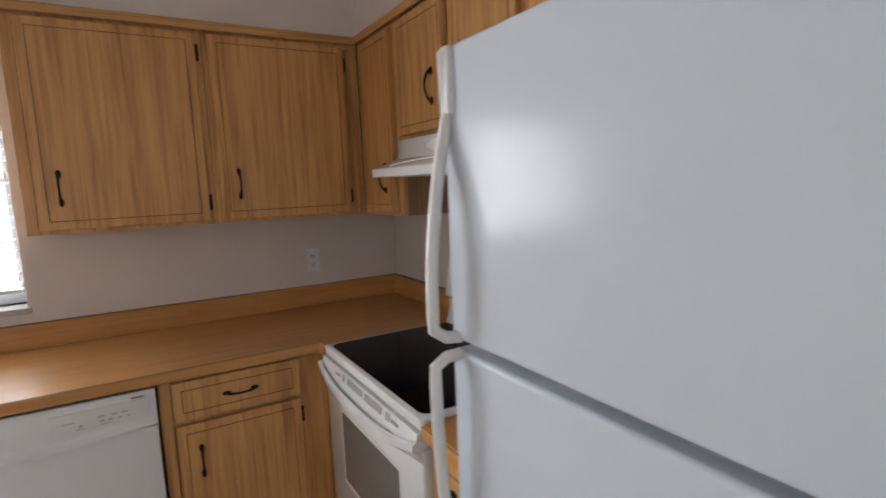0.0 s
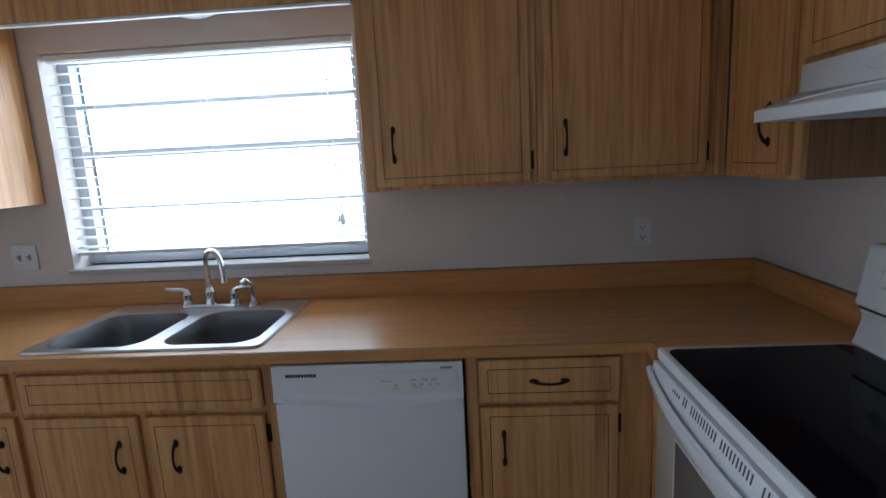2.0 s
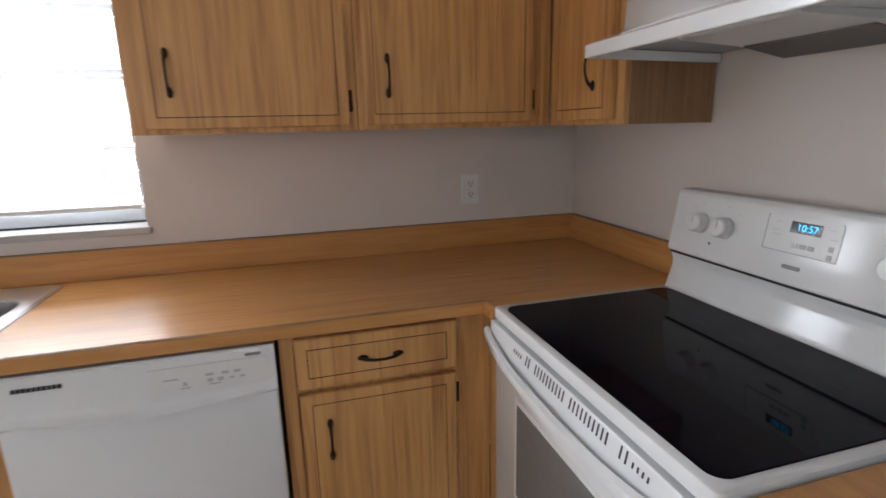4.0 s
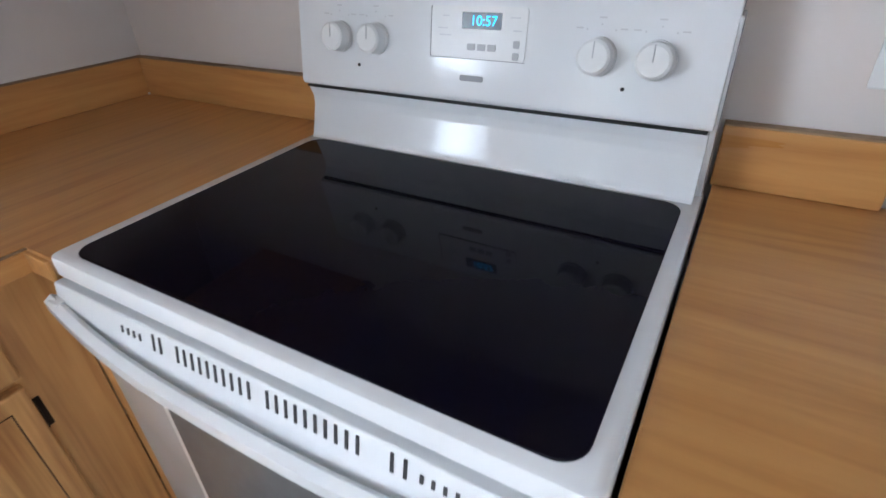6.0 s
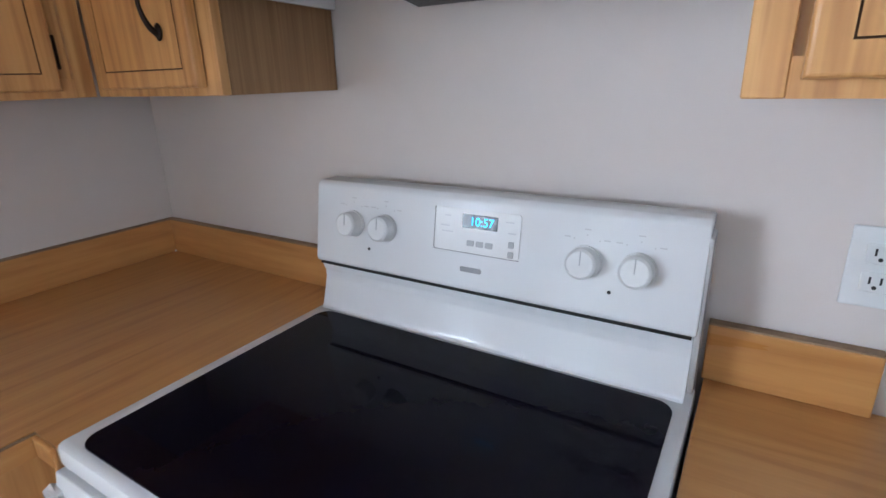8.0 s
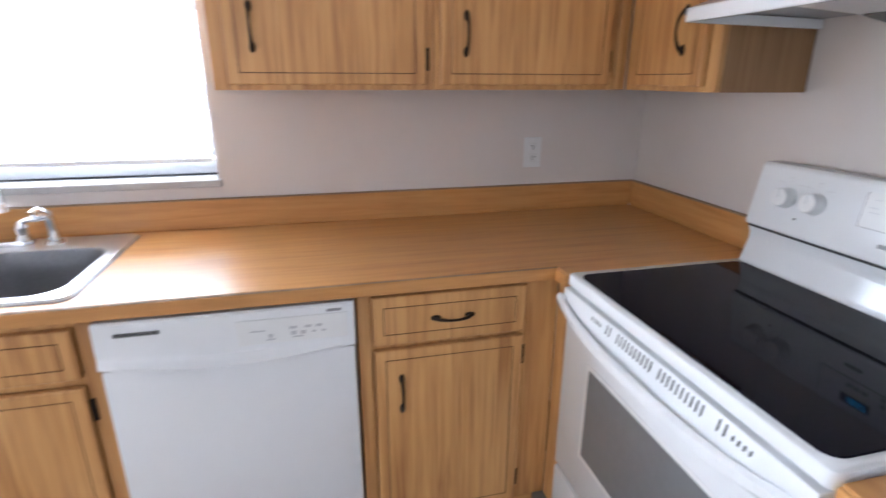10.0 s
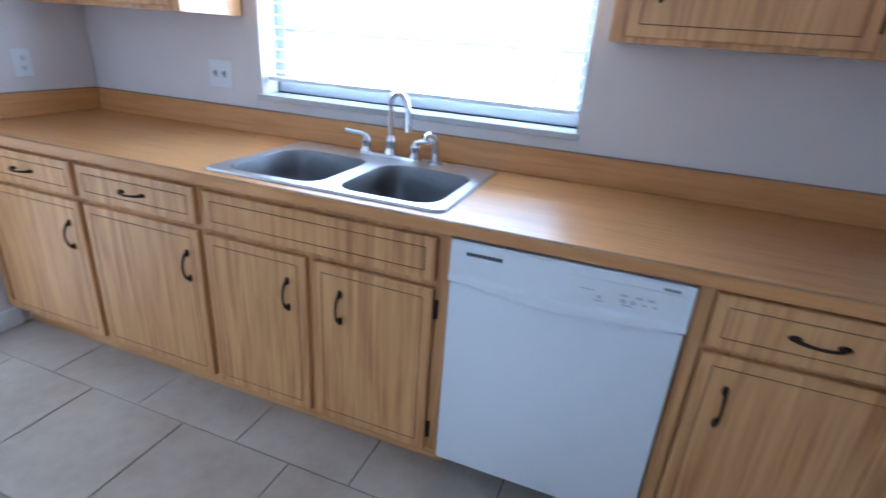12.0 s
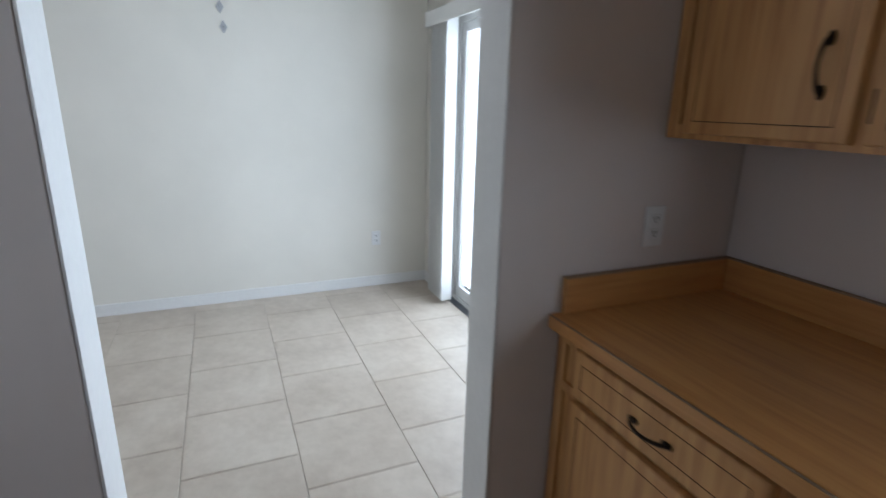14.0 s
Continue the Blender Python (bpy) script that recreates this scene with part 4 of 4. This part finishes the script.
for y in (RY0 + 0.05, RY1 - 0.05):
    for x in (-0.55, -0.09):
        part("foot", cyl((x, y, 0.0), (x, y, 0.03), 0.018, n=16), black, rng)


# ---- hood ----
HY0, HY1 = -1.466, -0.716
hood = thing("range_hood", (-0.2, (HY0 + HY1) / 2, 1.53), "white under-cabinet range hood above the cooker", "hood")
part("shell", prism([(-0.004, 1.548), (-0.425, 1.548), (-0.425, 1.556), (-0.345, 1.583), (-0.318, 1.591), (-0.312, 1.660), (-0.004, 1.660)], HY0, HY1, 0.003), appliance, hood, smooth=True)
part("lip", box(-0.436, -0.424, HY0, HY1, 1.524, 1.554, 0.003), appliance, hood)
for a in (HY0, HY1 - 0.010):
    part("side_lip", box(-0.423, -0.006, a, a + 0.010, 1.524, 1.547, 0.002), appliance, hood)
part("lamp_box", prism([(-0.345, 1.5475), (-0.335, 1.537), (-0.175, 1.530), (-0.050, 1.508), (-0.050, 1.5475)], -1.235, -0.945, 0.002), plastic_white, hood)
part("filter", prism([(-0.172, 1.529), (-0.172, 1.526), (-0.058, 1.506), (-0.058, 1.509)], -1.222, -0.958), filter_mesh, hood, "dark greasy metal mesh filter")
part("switch_slot", box(-0.405, -0.385, -1.13, -1.02, 1.544, 1.5477), black, hood)
for ob in list(hood.children):
    for v in ob.data.vertices:
        far = min(1.0, max(0.0, (0.2 - v.co.x) / 0.43 - 0.465) / 0.535)
        v.co.y *= 1 - 0.13 * far
oval = [(-0.320 + 0.0, 0.135 * math.cos(2 * math.pi * k / 40), 0.026 * math.sin(2 * math.pi * k / 40)) for k in range(41)]
part("oval_moulding", tube([(-0.3155 - 0.0, -1.09 + y, 1.626 + z) for _, y, z in oval], 0.003, 8), appliance, hood, smooth=True)
arc = [(0.22 * math.cos(math.pi * k / 24), math.sin(math.pi * k / 24)) for k in range(25)]
part("swoosh_moulding", tube([(-0.412 + 0.052 * w, -1.09 + y, 1.5612 + 0.01755 * w) for y, w in arc], 0.003, 8), appliance, hood, smooth=True)


# ---- fridge ----
FX, FY0, FY1, FTOP, FGAP = -0.766, -2.580, -1.828, 1.702, 1.240
fridge = thing("refrigerator", (-0.4, (FY0 + FY1) / 2, 0.0), "white top-freezer refrigerator with textured doors", "refrigerator")
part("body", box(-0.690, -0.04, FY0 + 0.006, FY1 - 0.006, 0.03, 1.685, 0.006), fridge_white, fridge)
part("door_gasket", joined(box(-0.700, -0.6905, FY0 + 0.014, FY1 - 0.014, 0.13, FGAP - 0.016), box(-0.700, -0.6905, FY0 + 0.014, FY1 - 0.014, FGAP + 0.016, FTOP - 0.012)), gasket, fridge)
part("kick_grille", box(-0.70, -0.67, FY0 + 0.02, FY1 - 0.02, 0.02, 0.115, 0.004), plastic_grey, fridge)
part("door_gap", box(-0.735, -0.701, FY0 + 0.012, FY1 - 0.012, FGAP - 0.010, FGAP + 0.010), gasket, fridge)


def fridge_handle(z_fix, z_far, z_loop):
    """A moulded pull along the door's edge that stands off the door next to the gap."""
    s = 1 if z_far > z_fix else -1
    y = FY1 - 0.020
    bar = [(FX + 0.005, y, z_fix + s * 0.006), (FX - 0.020, y + 0.004, z_fix + s * 0.008), (FX - 0.040, y + 0.006, z_fix + s * 0.022), (FX - 0.041, y + 0.006, z_fix + s * 0.05)]
    for k in range(1, 9):
        u = k / 8
        bar.append((FX - 0.041 + 0.040 * u * u, y + 0.006, z_fix + s * (0.05 + (abs(z_loop - z_fix) - 0.05) * u)))
    bar.append((FX - 0.005, y + 0.004, z_far - s * 0.01))
    bm = tube(bar, 0.0100, 14)
    return joined(bm, box(FX - 0.010, FX + 0.02, y - 0.012, y + 0.013, min(z_loop, z_far), max(z_loop, z_far) - 0.002, 0.006))


for nm, a, b, hz in (("freezer_door", FGAP + 0.008, FTOP, (FGAP + 0.008, FTOP, 1.600)), ("fridge_door", 0.13, FGAP - 0.008, (FGAP - 0.008, 0.55, 0.72))):
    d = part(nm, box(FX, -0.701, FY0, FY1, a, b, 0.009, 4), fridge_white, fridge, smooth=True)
    part("handle", fridge_handle(*hz), plastic_white, d, "white moulded door handle", True)
for y in (FY0 + 0.06, FY1 - 0.06):
    for x in (-0.62, -0.10):
        part("foot", cyl((x, y, 0.0), (x, y, 0.035), 0.02, n=14), black, fridge)


# ---- outlets and switches ----
def outlet(name, m, x, z, label, gangs=1, switch=False):
    w = 0.070 + 0.046 * (gangs - 1)
    at = m @ Vector((x, -0.004, z))
    ob = thing(name, at, label, "switch" if switch else "outlet")
    plate_ob = part("plate", placed(box(x - w / 2, x + w / 2, -0.007, -0.0015, z - 0.057, z + 0.057, 0.0022), m), plastic_white, ob)
    for g in range(gangs):
        cx = x + (g - (gangs - 1) / 2) * 0.046
        if switch:
            part("toggle", placed(joined(box(cx - 0.005, cx + 0.005, -0.019, -0.006, z - 0.004, z + 0.010, 0.002), box(cx - 0.007, cx + 0.007, -0.0082, -0.006, z - 0.014, z + 0.014, 0.001)), m), plastic_grey, ob)
            continue
        for dz in (-0.020, 0.020):
            sock = part("socket", placed(box(cx - 0.0165, cx + 0.0165, -0.0095, -0.006, z + dz - 0.0145, z + dz + 0.0145, 0.003), m), plastic_white, ob)
            part("slots", placed(joined(box(cx - 0.0075, cx - 0.0050, -0.0103, -0.009, z + dz - 0.002, z + dz + 0.008), box(cx + 0.0050, cx + 0.0075, -0.0103, -0.009, z + dz - 0.002, z + dz + 0.008), cyl((cx, -0.009, z + dz - 0.007), (cx, -0.0103, z + dz - 0.007), 0.0028, n=10)), m), black, sock)
    return ob


AT_STUB = Matrix.Translation((PART_X1, 0, 0)) @ Matrix.Rotation(radians(90), 4, "Z")
AT_WEST = Matrix.Translation((WEST, 0, 0)) @ Matrix.Rotation(radians(90), 4, "Z")
outlet("wall_outlet", AT_NORTH, -0.455, 1.138, "white duplex outlet on the wall above the worktop")
outlet("light_switch", AT_NORTH, -3.105, 1.141, "white double light switch on the wall above the worktop", 2, True)
outlet("wall_outlet", AT_EAST, 1.647, 1.133, "white duplex outlet on the wall beside the cooker")
outlet("wall_outlet", AT_STUB, -0.317, 1.130, "white duplex outlet on the end wall")
outlet("wall_outlet", AT_WEST, -0.318, 0.40, "white duplex outlet low on the dining wall")
# Two grey diamond plates with a short peg; what they are is unknown
for z in (2.02, 1.90):
    hook = solid("wall_hook", joined(placed(box(-0.017, 0.017, -0.008, 0, -0.017, 0.017, 0.002), pose(0, 0, 0, 0, 45, 0) @ Matrix.Diagonal((1, 1, 1, 1))), cyl((0, -0.008, 0), (0, -0.03, 0.006), 0.004, n=10)), plastic_grey)
    hook.matrix_world = AT_WEST @ Matrix.Translation((-1.335 + (2.02 - z) * 0.1, -0.001, z)) @ Matrix.Diagonal((1, 1, 1.7, 1))
    tagged(hook, "small grey diamond-shaped plate on the wall", "hook")

# ---- floor tiles ----
PITCH, GAP = 0.4545, 0.0042
tiles = {}


def tile_mesh(w, h):
    key = (round(w, 3), round(h, 3))
    if key not in tiles:
        bm = box(-w / 2, w / 2, -h / 2, h / 2, -0.009, 0.0)
        topf = max(bm.faces, key=lambda f: f.calc_center_median().z)
        bmesh.ops.bevel(bm, geom=list(topf.edges), offset=0.0015, segments=1, affect="EDGES")
        me = bpy.data.meshes.new("tile")
        bm.to_mesh(me)
        bm.free()
        me.materials.append(tile_mat)
        tiles[key] = me
    return tiles[key]


for row in range(-8, 3):
    ya, yb = -0.757 + row * PITCH, -0.757 + (row + 1) * PITCH
    ya, yb = max(ya, SOUTH), min(yb, 0.103)
    if yb - ya < 0.02:
        continue
    start = -2.49 + (0.0 if row % 2 == 0 else PITCH / 2)
    for col in range(-11, 7):
        xa, xb = start + col * PITCH, start + (col + 1) * PITCH
        xa, xb = max(xa, WEST + 0.002), min(xb, -0.002)
        if xb - xa < 0.02:
            continue
        if yb > 0.0 and xb > PART_X0:
            continue
        t_ob = new("tile", tile_mesh(xb - xa - GAP, yb - ya - GAP))
        t_ob.location = ((xa + xb) / 2, (ya + yb) / 2, 0.0)
        t_ob.parent = floor_ob
